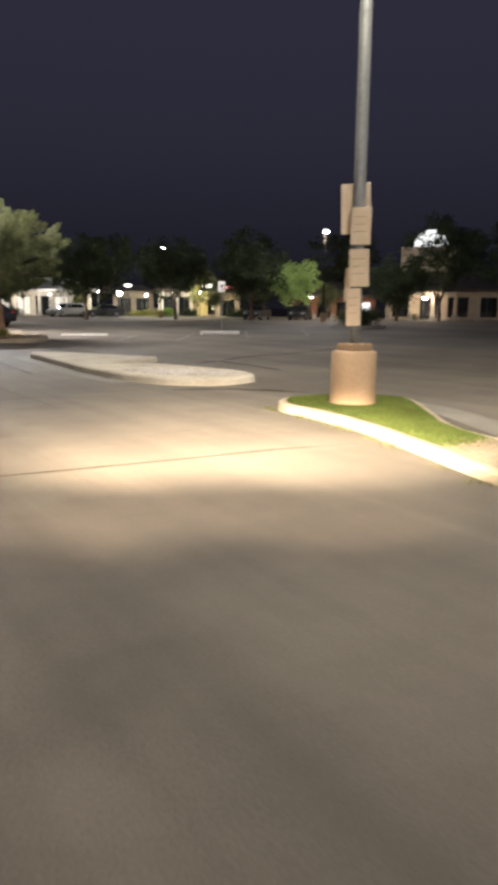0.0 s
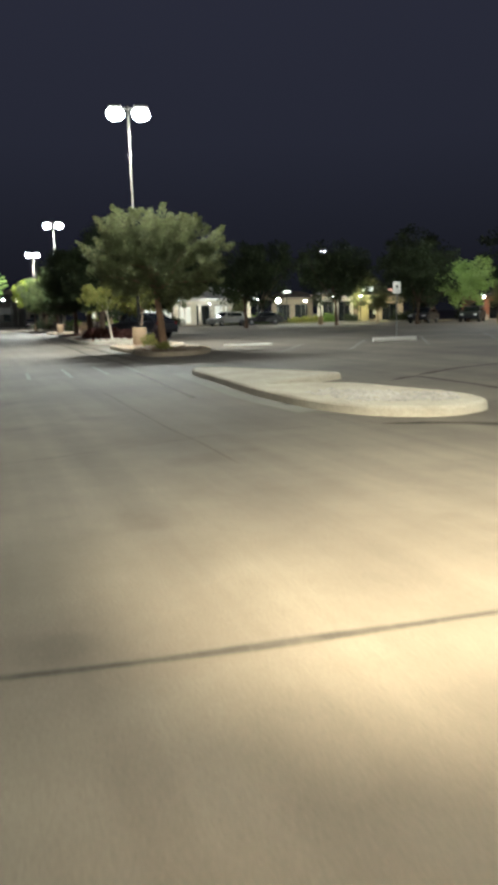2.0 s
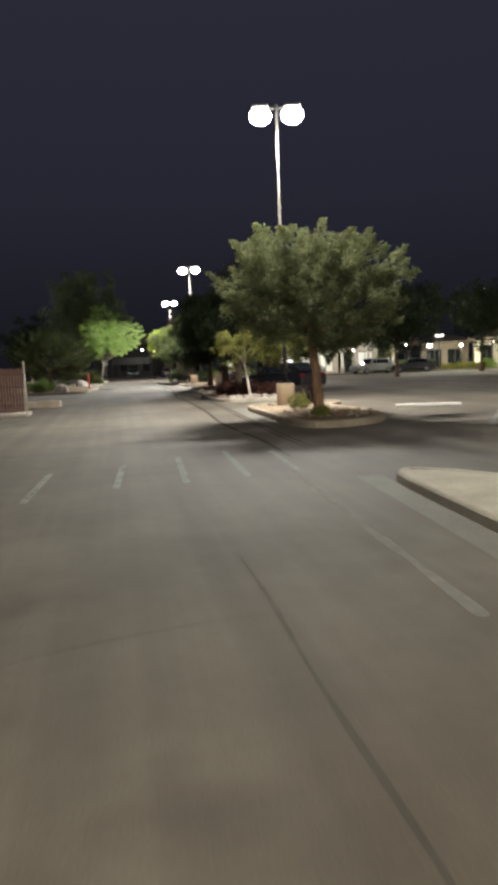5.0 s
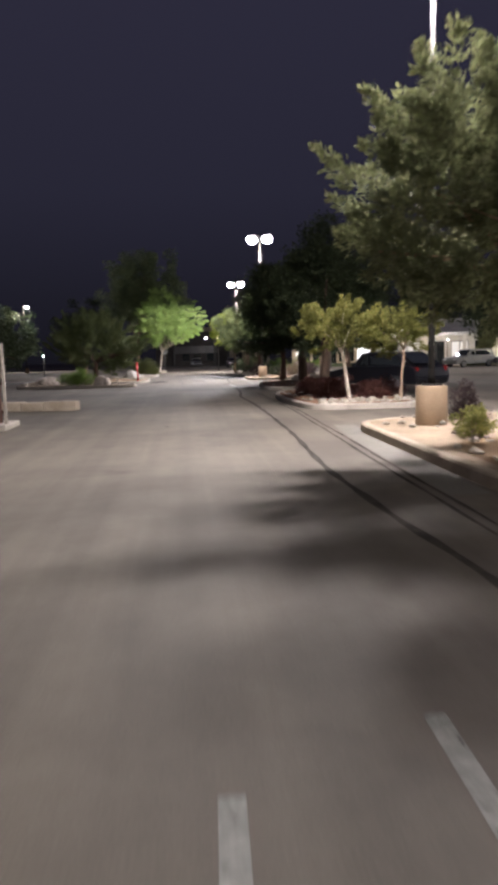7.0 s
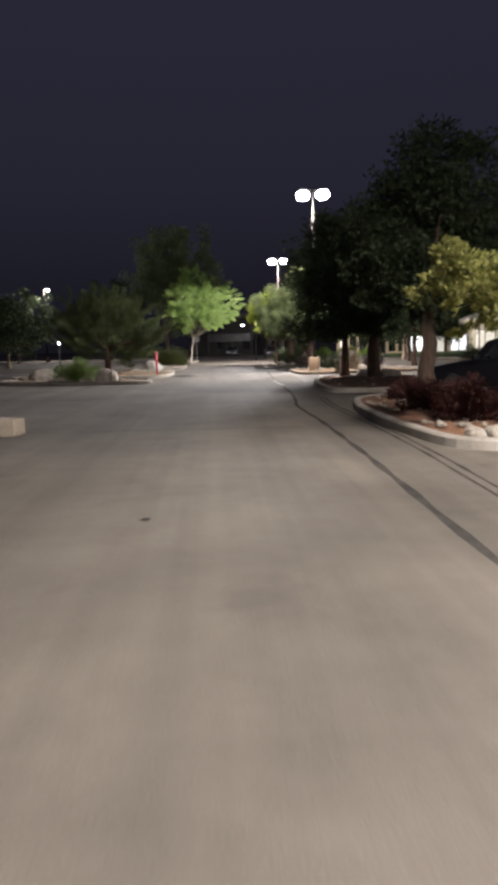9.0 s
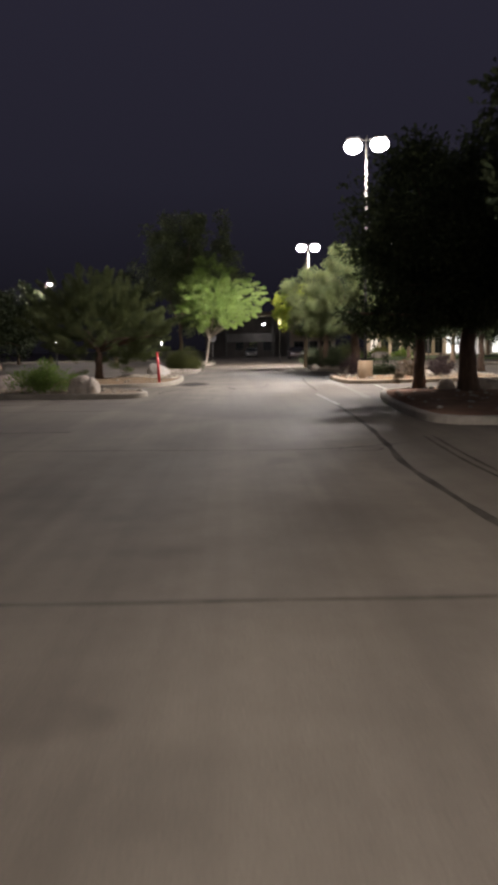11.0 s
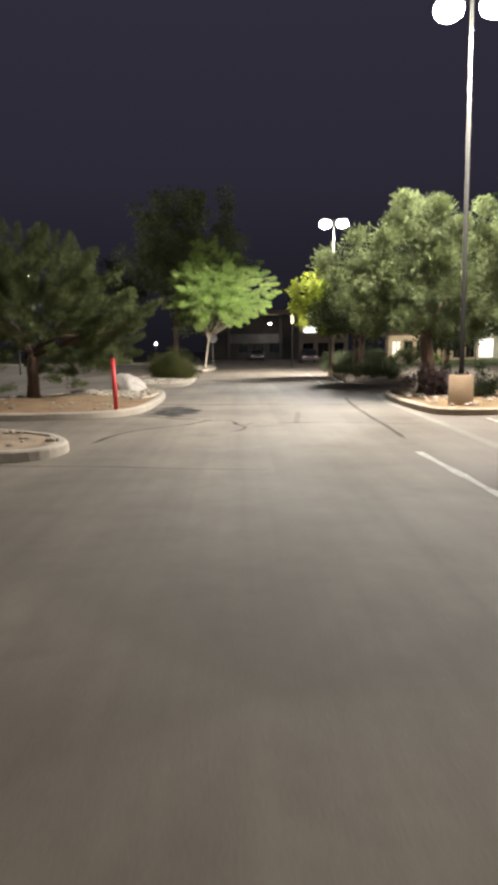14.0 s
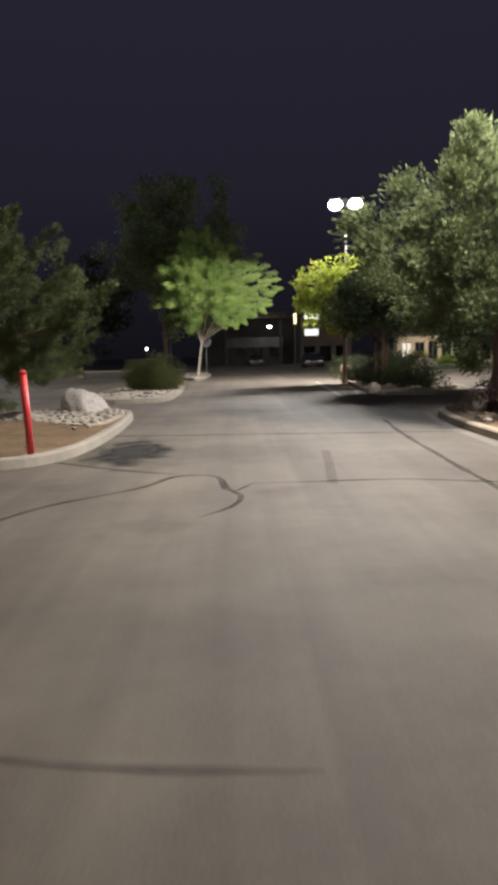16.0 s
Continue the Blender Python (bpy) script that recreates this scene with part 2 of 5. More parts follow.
LEAF_FIR = leaf_material("deep_green_needles", (0.064, 0.082, 0.036), (0.145, 0.162, 0.070), 0.22)
LEAF_PLUM = leaf_material("dark_plum_shrub_leaves", (0.028, 0.017, 0.020), (0.062, 0.038, 0.038), 0.15)
LEAF_YELLOW = leaf_material("yellow_green_leaves", (0.13, 0.13, 0.036), (0.26, 0.245, 0.080), 0.35)
LEAF_BRIGHT = leaf_material("fresh_green_leaves", (0.09, 0.14, 0.03), (0.19, 0.26, 0.07), 0.4)
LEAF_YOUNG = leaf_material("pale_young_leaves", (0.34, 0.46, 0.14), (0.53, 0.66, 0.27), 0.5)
LEAF_OLIVE = leaf_material("olive_brown_foliage", (0.058, 0.070, 0.024), (0.125, 0.128, 0.048), 0.2)
LEAF_LIME = leaf_material("lime_green_leaves", (0.125, 0.155, 0.020), (0.24, 0.265, 0.042), 0.35)
LEAF_DIM = leaf_material("pale_dim_leaves", (0.17, 0.21, 0.11), (0.28, 0.32, 0.17), 0.3)
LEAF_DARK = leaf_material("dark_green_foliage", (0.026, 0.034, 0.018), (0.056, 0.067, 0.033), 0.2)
LEAF_RED = leaf_material("dark_red_shrub_leaves", (0.040, 0.015, 0.013), (0.085, 0.034, 0.027), 0.2)
TWIG = leaf_material("dry_brown_twigs", (0.08, 0.055, 0.035), (0.18, 0.13, 0.085), 0.1)
DUNBARK = two_scale("rust_brown_bark", (0.15, 0.085, 0.05), (0.29, 0.175, 0.105), 3.0, 14, 0.95, 1.0, 0.03, "Object", stretch=(1, 1, 0.25))
WOOD = two_scale("brown_stained_boards", (0.062, 0.030, 0.020), (0.12, 0.060, 0.040), 2.0, 24, 0.7, 0.5, 0.006, "Object", stretch=(1, 1, 0.12))
STUCCO_CREAM = two_scale("cream_stucco", (0.56, 0.51, 0.42), (0.68, 0.63, 0.54), 0.6, 18, 0.9, 0.5, 0.008)
STUCCO_TAN = two_scale("tan_stucco", (0.40, 0.32, 0.24), (0.52, 0.43, 0.33), 0.6, 18, 0.9, 0.5, 0.008)
# tan stucco again, with the dimness of the frontage put into its colour
STUCCO_TAN_SHADED = two_scale("shade_darkened_tan_stucco", (0.12, 0.095, 0.070), (0.18, 0.145, 0.11), 0.6, 18, 0.9, 0.5, 0.008)
WEATHERED = two_scale("weathered_grey_boards", (0.075, 0.072, 0.070), (0.12, 0.115, 0.11), 0.8, 20, 0.9, 0.4, 0.006)
STUCCO_RED = two_scale("red_brown_stucco", (0.20, 0.085, 0.050), (0.30, 0.14, 0.085), 0.6, 18, 0.9, 0.5, 0.008)
YELLOWPAINT = two_scale("yellow_painted_fascia", (0.60, 0.52, 0.26), (0.71, 0.63, 0.34), 0.8, 20, 0.7, 0.2, 0.004)
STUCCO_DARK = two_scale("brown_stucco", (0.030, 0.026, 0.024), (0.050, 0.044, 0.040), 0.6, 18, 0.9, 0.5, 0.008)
STONEWORK = two_scale("stone_veneer", (0.30, 0.27, 0.23), (0.46, 0.42, 0.37), 2.5, 9, 0.9, 0.8, 0.03)
ROOF = two_scale("brown_roof_shingle", (0.07, 0.055, 0.045), (0.13, 0.105, 0.085), 1.0, 14, 0.9, 0.8, 0.02)
ROOF_PALE = two_scale("pale_metal_roof", (0.42, 0.39, 0.36), (0.56, 0.53, 0.49), 0.8, 10, 0.6, 0.3, 0.01)
ROOF_GREY = two_scale("pale_roof_shingle", (0.20, 0.19, 0.18), (0.32, 0.30, 0.28), 1.0, 14, 0.9, 0.8, 0.02)
TRIM = two_scale("dark_painted_trim", (0.03, 0.028, 0.026), (0.055, 0.052, 0.048), 2, 30, 0.6, 0.2, 0.003, "Object")
WARMWIN = glow("lit_shop_window", (1.0, 0.90, 0.72), 0.24)
YELWIN = glow("lit_yellow_sign", (1.0, 0.78, 0.12), 0.9)
REDSIGN = glow("lit_red_sign", (1.0, 0.06, 0.03), 0.5)
COOLWIN = glow("lit_white_sign", (1.0, 0.98, 0.94), 0.8)
RUBBER = two_scale("tyre_rubber", (0.018, 0.018, 0.018), (0.032, 0.032, 0.032), 6, 50, 0.85, 0.4, 0.004, "Object")
ALLOY = two_scale("alloy_rim", (0.16, 0.16, 0.165), (0.26, 0.26, 0.265), 4, 40, 0.35, 0.1, 0.001, "Object", 0.8)
PLASTIC_RED = two_scale("red_tail_lens", (0.12, 0.008, 0.008), (0.18, 0.012, 0.012), 4, 40, 0.25, 0.0, 0.001, "Object")
CLEAR = two_scale("clear_lamp_lens", (0.6, 0.6, 0.6), (0.75, 0.75, 0.75), 4, 40, 0.15, 0.0, 0.001, "Object")


def car_paint(name, colour):
    return two_scale(name, tuple(c * 0.85 for c in colour), colour, 1.2, 60, 0.28, 0.0, 0.001, "Object", 0.2, 0.6)


PAINT_DARK = car_paint("near_black_car_paint", (0.010, 0.010, 0.013))
PAINT_SILVER = car_paint("silver_car_paint", (0.22, 0.22, 0.225))
PAINT_MAROON = car_paint("maroon_car_paint", (0.026, 0.006, 0.007))


def glass_material():
    m, n, l, p = shade("tinted_car_glass", 0.05, 0, 0.6)
    p.inputs["Base Color"].default_value = (0.015, 0.017, 0.018, 1)
    return m


GLASS = glass_material()


# ---- mesh helpers ----
class Mesh:
    """Vertices and faces gathered into one mesh."""

    def __init__(self):
        self.v, self.f = [], []

    def add(self, verts, faces):
        k = len(self.v)
        self.v.extend(verts)
        self.f.extend(tuple(i + k for i in face) for face in faces)
        return self

    def box(self, x0, y0, z0, x1, y1, z1, c=0.0):
        """A box; c: the width of its chamfered edges."""
        if c <= 0:
            vs = [(x, y, z) for x in (x0, x1) for y in (y0, y1) for z in (z0, z1)]
            return self.add(vs, [(0, 1, 3, 2), (4, 6, 7, 5), (0, 4, 5, 1), (2, 3, 7, 6), (0, 2, 6, 4), (1, 5, 7, 3)])
        lo, hi = (x0, y0, z0), (x1, y1, z1)
        vs, index = [], {}
        for sx in (0, 1):
            for sy in (0, 1):
                for sz in (0, 1):
                    s = (sx, sy, sz)
                    for axis in range(3):
                        pnt = []
                        for a in range(3):
                            edge = hi[a] if s[a] else lo[a]
                            if a != axis:
                                edge += -c if s[a] else c
                            pnt.append(edge)
                        index[(s, axis)] = len(vs)
                        vs.append(tuple(pnt))
        faces = []
        for axis in range(3):
            o = [a for a in range(3) if a != axis]
            for side in (0, 1):
                loop = []
                for p0, p1 in ((0, 0), (1, 0), (1, 1), (0, 1)):
                    s = [0, 0, 0]
                    s[axis], s[o[0]], s[o[1]] = side, p0, p1
                    loop.append(index[(tuple(s), axis)])
                faces.append(tuple(loop))
            for p0 in (0, 1):
                for p1 in (0, 1):
                    a, b = [0, 0, 0], [0, 0, 0]
                    a[o[0]], a[o[1]], b[o[0]], b[o[1]] = p0, p1, p0, p1
                    a[axis], b[axis] = 0, 1
                    a, b = tuple(a), tuple(b)
                    faces.append((index[(a, o[0])], index[(b, o[0])], index[(b, o[1])], index[(a, o[1])]))
        for sx in (0, 1):
            for sy in (0, 1):
                for sz in (0, 1):
                    s = (sx, sy, sz)
                    faces.append(tuple(index[(s, a)] for a in range(3)))
        return self.add(vs, faces)

    def tube(self, path, radii, sides=8, cap=True):
        """A round bar along a path of points with a radius at each."""
        rings, verts, faces = [], [], []
        pts = [Vector(p) for p in path]
        for i, p in enumerate(pts):
            d = (pts[min(i + 1, len(pts) - 1)] - pts[max(i - 1, 0)]).normalized()
            ref = Vector((1, 0, 0)) if abs(d.x) < 0.8 else Vector((0, 1, 0))
            u = d.cross(ref).normalized()
            w = d.cross(u)
            ring = []
            for k in range(sides):
                a = 2 * math.pi * k / sides
                ring.append(len(verts))
                verts.append(tuple(p + radii[i] * (math.cos(a) * u + math.sin(a) * w)))
            rings.append(ring)
        for r0, r1 in zip(rings, rings[1:]):
            for k in range(sides):
                faces.append((r0[k], r0[(k + 1) % sides], r1[(k + 1) % sides], r1[k]))
        if cap:
            faces.append(tuple(reversed(rings[0])))
            faces.append(tuple(rings[-1]))
        return self.add(verts, faces)

    def lathe(self, profile, sides=20, centre=(0, 0, 0)):
        """A turned form from (radius, z) pairs."""
        verts, faces = [], []
        for r, z in profile:
            for k in range(sides):
                a = 2 * math.pi * k / sides
                verts.append((centre[0] + r * math.cos(a), centre[1] + r * math.sin(a), centre[2] + z))
        for i in range(len(profile) - 1):
            for k in range(sides):
                faces.append((i * sides + k, i * sides + (k + 1) % sides, (i + 1) * sides + (k + 1) % sides, (i + 1) * sides + k))
        faces.append(tuple(range((len(profile) - 1) * sides, len(profile) * sides)))
        faces.append(tuple(reversed(range(sides))))
        return self.add(verts, faces)

    def prism(self, outline, z0, z1):
        n = len(outline)
        vs = [(x, y, z0) for x, y in outline] + [(x, y, z1) for x, y in outline]
        fs = [tuple(range(n, 2 * n)), tuple(reversed(range(n)))]
        fs += [(i, (i + 1) % n, n + (i + 1) % n, n + i) for i in range(n)]
        return self.add(vs, fs)

    def side_prism(self, outline, y0, y1):
        """An outline in x and z, thick in y."""
        n = len(outline)
        vs = [(x, y0, z) for x, z in outline] + [(x, y1, z) for x, z in outline]
        fs = [tuple(range(n)), tuple(reversed(range(n, 2 * n)))]
        fs += [((i + 1) % n, i, n + i, n + (i + 1) % n) for i in range(n)]
        return self.add(vs, fs)

    def data(self, name, smooth=False):
        me = bpy.data.meshes.new(name)
        me.from_pydata(self.v, [], self.f)
        if smooth:
            me.polygons.foreach_set("use_smooth", [True] * len(me.polygons))
        me.update()
        return me


def part(name, mesh, material, parent, label="", smooth=False, at=None):
    me = mesh.data(name, smooth) if isinstance(mesh, Mesh) else mesh
    if not me.materials:
        me.materials.append(material)
    ob = new(name, me)
    ob.parent = parent
    if at is not None:
        ob.matrix_basis = at
    if label:
        tagged(ob, label)
    return ob


def thing(name, m, label, category, group="", kind=""):
    ob = new(name)
    ob.empty_display_size = 0.2
    ob.matrix_basis = m
    return tagged(ob, label, category, group, kind)


def solid(name, mesh, material, label="", category="", group="", kind="", smooth=False, at=None):
    me = mesh.data(name, smooth) if isinstance(mesh, Mesh) else mesh
    if not me.materials:
        me.materials.append(material)
    ob = new(name, me)
    if at is not None:
        ob.matrix_basis = at
    return tagged(ob, label, category, group, kind)


def spun(seed):
    return np.random.RandomState(seed)


def smooth_ring(points, rounds=2):
    """Corner cutting: a closed outline with rounded corners."""
    pts = [Vector(p).to_2d() for p in points]
    for _ in range(rounds):
        out = []
        for a, b in zip(pts, pts[1:] + pts[:1]):
            out += [a.lerp(b, 0.22), a.lerp(b, 0.78)]
        pts = out
    return [tuple(p) for p in pts]


def inset(points, d):
    """An outline moved inwards by d (counter-clockwise outlines)."""
    n, out = len(points), []
    for i in range(n):
        a, b, c = (Vector(points[(i + k) % n]) for k in (-1, 0, 1))
        e0, e1 = (b - a).normalized(), (c - b).normalized()
        n0, n1 = Vector((-e0.y, e0.x)), Vector((-e1.y, e1.x))
        s = (n0 + n1).normalized()
        out.append(tuple(b + s * (d / max(0.4, s.dot(n1)))))
    return out


def area(points):
    return 0.5 * sum(a[0] * b[1] - b[0] * a[1] for a, b in zip(points, points[1:] + points[:1]))


def inside(points, x, y):
    hit = False
    for (x0, y0), (x1, y1) in zip(points, points[1:] + points[:1]):
        if (y0 > y) != (y1 > y) and x < (x1 - x0) * (y - y0) / (y1 - y0) + x0:
            hit = not hit
    return hit


def strip(mesh, path, width, z, wobble=0.0, rnd=None):
    """A flat ribbon along a smooth curve through the points; one that wobbles has an uneven width and thin ends."""
    pts = [Vector(p) for p in path]
    ext = [pts[0] * 2 - pts[1]] + pts + [pts[-1] * 2 - pts[-2]]
    fine = []
    for i in range(1, len(ext) - 2):
        a, b, c, d = ext[i - 1: i + 3]
        k = max(2, int((c - b).length / 0.22))
        for q in range(k):
            u = q / k
            fine.append(0.5 * (2 * b + (c - a) * u + (2 * a - 5 * b + 4 * c - d) * u * u + (3 * b - a - 3 * c + d) * u ** 3))
    fine.append(pts[-1])
    phase = rnd.uniform(0, 6.28, 3) if rnd is not None else (0, 0, 0)
    left, right = [], []
    total = sum((b - a).length for a, b in zip(fine, fine[1:]))
    run = 0.0
    for i, p in enumerate(fine):
        run += (p - fine[max(i - 1, 0)]).length
        d = (fine[min(i + 1, len(fine) - 1)] - fine[max(i - 1, 0)]).normalized()
        nrm = Vector((-d.y, d.x))
        o = nrm * wobble * (math.sin(run * 1.1 + phase[0]) + 0.6 * math.sin(run * 2.9 + phase[1]))
        w = width / 2 * (1 + (0.25 * math.sin(run * 4.3 + phase[2]) + rnd.uniform(-0.12, 0.12) if rnd is not None and wobble else 0))
        if wobble > 0.004:
            w *= min(1.0, 0.12 + 1.6 * min(run, total - run))
        left.append(p + o + nrm * w)
        right.append(p + o - nrm * w)
    k = len(fine)
    vs = [(p.x, p.y, z) for p in left] + [(p.x, p.y, z) for p in right]
    mesh.add(vs, [(k + i, k + i + 1, i + 1, i) for i in range(k - 1)])
    return mesh


# ---- the ground ----
g = Mesh()
xs = [-900, -120, -40, -12, -6, -3, 0, 3, 6, 12, 40, 120, 900]
ys = [-900, -150, -60, -50, -40, -30, -20, -10, 0, 10, 20, 40, 80, 160, 900]
g.add([(x, y, 0.0) for y in ys for x in xs],
      [(j * len(xs) + i, j * len(xs) + i + 1, (j + 1) * len(xs) + i + 1, (j + 1) * len(xs) + i) for j in range(len(ys) - 1) for i in range(len(xs) - 1)])
solid("ground", g, ASPHALT, "worn grey asphalt of a night car park", "ground", kind="structure")


def pebbles(count, ring, rnd, lo, hi, z, rim=0.0):
    """Small rounded stones strewn over an outline, as one mesh."""
    m = Mesh()
    ico = [(0, 0, 1), (0.85, 0, 0.35), (0.26, 0.81, 0.35), (-0.69, 0.5, 0.35), (-0.69, -0.5, 0.35), (0.26, -0.81, 0.35),
           (0.69, 0.5, -0.4), (-0.26, 0.81, -0.4), (-0.85, 0, -0.4), (-0.26, -0.81, -0.4), (0.69, -0.5, -0.4)]
    tri = [(0, 1, 2), (0, 2, 3), (0, 3, 4), (0, 4, 5), (0, 5, 1), (1, 6, 2), (2, 6, 7), (2, 7, 3), (3, 7, 8), (3, 8, 4), (4, 8, 9), (4, 9, 5),
           (5, 9, 10), (5, 10, 1), (1, 10, 6)]
    x0, x1 = min(p[0] for p in ring), max(p[0] for p in ring)
    y0, y1 = min(p[1] for p in ring), max(p[1] for p in ring)
    made = 0
    for _ in range(count * 8):
        if made >= count:
            break
        x, y = rnd.uniform(x0, x1), rnd.uniform(y0, y1)
        if not inside(ring, x, y):
            continue
        s = rnd.uniform(lo, hi)
        sx, sy, sz = s * rnd.uniform(0.8, 1.3), s * rnd.uniform(0.8, 1.3), s * rnd.uniform(0.45, 0.8)
        a = rnd.uniform(0, 6.28)
        ca, sa = math.cos(a), math.sin(a)
        m.add([(x + ca * px * sx - sa * py * sy, y + sa * px * sx + ca * py * sy, z + pz * sz + sz * 0.25) for px, py, pz in ico], tri)
        made += 1
    return m


def island(name, outline, fill, label, seed, height=0.15, stones=0, stone_size=(0.03, 0.08), rounds=2, mound=0.06, kerb=0.16, edging=None, flat=False):
    """A planting island: a raised concrete curb round a bed of soil, mulch or gravel."""
    ring = smooth_ring(outline, rounds)
    if area(ring) < 0:
        ring.reverse()
    rnd = spun(seed)
    isl = thing(name, pose(0, 0, 0), label, "traffic island", kind="structure")
    n = len(ring)
    levels = [(0.0, 0.0), (0.012, height - 0.03), (0.035, height - 0.006), (0.06, height), (kerb - 0.015, height), (kerb, height - 0.015), (kerb, 0.02)]
    vs, fs = [], []
    for d, z in levels:
        for x, y in inset(ring, d):
            vs.append((x, y, z + (rnd.normal(0, 0.0025) if z > 0.1 else 0)))
    for j in range(len(levels) - 1):
        for i in range(n):
            fs.append((j * n + i, j * n + (i + 1) % n, (j + 1) * n + (i + 1) % n, (j + 1) * n + i))
    part("curb", Mesh().add(vs, fs), edging or CURB, isl, "weathered concrete curb")
    # the bed: rings that shrink towards the middle, gently humped
    inner = inset(ring, kerb - 0.005)
    cx, cy = sum(p[0] for p in inner) / n, sum(p[1] for p in inner) / n
    bed_v, bed_f = [], []
    steps = 7
    for j in range(steps):
        q = 1 - (j / steps) * 0.95
        for x, y in inner:
            bed_v.append((cx + (x - cx) * q, cy + (y - cy) * q, height - 0.03 + mound * (1 - q * q) + (rnd.normal(0, 0.012) if j else 0)))
    for j in range(steps - 1):
        for i in range(n):
            bed_f.append((j * n + i, j * n + (i + 1) % n, (j + 1) * n + (i + 1) % n, (j + 1) * n + i))
    bed_f.append(tuple((steps - 1) * n + i for i in range(n)))
    if flat:
        part("bed", Mesh().prism(inner, 0.02, height - 0.008), fill, isl)
    else:
        part("bed", Mesh().add(bed_v, bed_f), fill, isl, smooth=True)
    if stones:
        tagged(part("bed_stones", pebbles(stones, inset(ring, kerb + 0.05), rnd, *stone_size, height + mound * 0.4), PEBBLE, isl, "scattered pale stones"), kind="stuff")
    return isl


GRASS_ISLE = [(1.98, -42.4), (2.35, -41.9), (3.0, -41.95), (3.75, -42.5), (3.75, -42.95), (3.0, -43.95), (2.5, -44.6), (2.35, -45.3), (2.3, -46.5), (2.3, -51),
              (0.95, -51), (0.95, -47.3), (1.15, -46.1), (1.5, -45.1), (1.7, -44.5), (1.9, -43.8), (2.0, -43.0)]
GRAVEL_ISLE = [(2.2, -31.6), (3.0, -32.2), (4.1, -34.4), (4.25, -34.9), (3.9, -35.1), (3.2, -35.45), (2.3, -35.9), (3.0, -36.2), (3.55, -36.8), (3.7, -37.6), (3.98, -38.65), (3.75, -39.5),
               (2.9, -39.75), (2.2, -39.3), (1.85, -38.3), (1.82, -36.6), (2.0, -34.2)]
TREE_ISLE = [(3.05, -18.0), (3.6, -17.5), (4.9, -17.1), (6.3, -16.8), (6.3, -18.0), (5.4, -19.0), (5.6, -21.3), (5.7, -23.2), (4.9, -24.8),
             (3.9, -25.4), (3.1, -25.2), (2.9, -24.2), (2.95, -22), (3.0, -19.5)]
HEDGE_ISLE = [(3.05, -12.6), (3.5, -13.1), (4.6, -13.2), (6.2, -13.3), (6.3, -9), (5.6, -6.8), (5.65, -4.2), (4.5, -4.0), (3.4, -4.9), (2.95, -7.2), (2.9, -10)]
DARK_TREE_ISLE = [(3.35, -1.0), (3.8, -1.8), (5.5, -1.9), (8.5, -1.5), (8.6, 6.4), (5.8, 7.1), (4.2, 6.5), (3.7, 4.3), (3.42, 1.5)]
MAST_ISLE = [(4.05, 12.4), (4.4, 11.9), (5.7, 11.9), (8.2, 12.4), (10.5, 12.9), (10.5, 16.5), (6.8, 19.4), (5.6, 20.1), (4.4, 18.8), (4.0, 16)]
FAR_ISLE = [(4.5, 27.6), (4.8, 25.9), (5.9, 25.2), (8.2, 25.0), (8.4, 44), (6.5, 49), (5.6, 41), (4.85, 33)]
ROCK_ISLE = [(-2.45, 7.3), (-2.6, 6.5), (-3.2, 6.15), (-5, 6.6), (-9, 7.8), (-9.4, 10.9), (-6.5, 10.4), (-4.0, 9.1), (-2.9, 8.3)]
PINE_ISLE = [(-2.3, 19.4), (-2.15, 16.5), (-2.2, 13.8), (-2.5, 12.6), (-3.2, 12.1), (-5, 11.8), (-10, 11.8), (-10, 17.6), (-6.2, 17.9), (-5.3, 20),
             (-3.8, 21.1), (-2.6, 20.6)]
BUSH_ISLE = [(-2.1, 33.8), (-2.0, 26.2), (-2.4, 24.7), (-4.3, 24.6), (-5.2, 30), (-4.6, 35), (-2.6, 36)]
YOUNG_TREE_ISLE = [(-1.6, 54), (-1.8, 45), (-2.4, 43), (-3.5, 48), (-4.4, 58), (-2.6, 61)]

grass_isle = island("planting_island", GRASS_ISLE, TURF, "curbed island of mown green grass round a mast", 1, height=0.10, kerb=0.12, edging=CURB_TAN, flat=True)
island("planting_island", GRAVEL_ISLE, GRAVEL, "curbed island with a bed of pale gravel", 2, height=0.12, mound=0.03, edging=GRAVEL, flat=True)
solid("gravel_stones", pebbles(420, [(2.15, -37.5), (2.7, -37.3), (3.8, -38.7), (3.4, -39.3), (2.3, -38.7)], spun(20), 0.018, 0.042, 0.112), GREYROCK,
      "strip of pale river stones on a gravel island", "stones", kind="stuff")
tree_isle = island("planting_island", TREE_ISLE, SAND, "curbed island of sandy soil under a broad tree", 3, stones=50, edging=CURB_TAN, flat=True)
litter = smooth_ring([(3.2, -24.0), (3.25, -22.6), (3.5, -21.4), (4.2, -20.9), (5.0, -21.2), (5.4, -22.2), (5.4, -23.1), (4.75, -24.5), (3.9, -25.05), (3.35, -24.9)], 2)
litter = litter if area(litter) > 0 else litter[::-1]
lv, lf, ln = [], [], len(litter)
for d, z in ((0.0, 0.138), (0.08, 0.150), (0.3, 0.165), (0.6, 0.172)):
    lv += [(x, y, z) for x, y in inset(litter, d)]
for j in range(3):
    lf += [(j * ln + i, j * ln + (i + 1) % ln, (j + 1) * ln + (i + 1) % ln, (j + 1) * ln + i) for i in range(ln)]
lf.append(tuple(3 * ln + i for i in range(ln)))
part("leaf_litter", Mesh().add(lv, lf), EARTH, tree_isle, "brown leaf litter round the trunk", True)
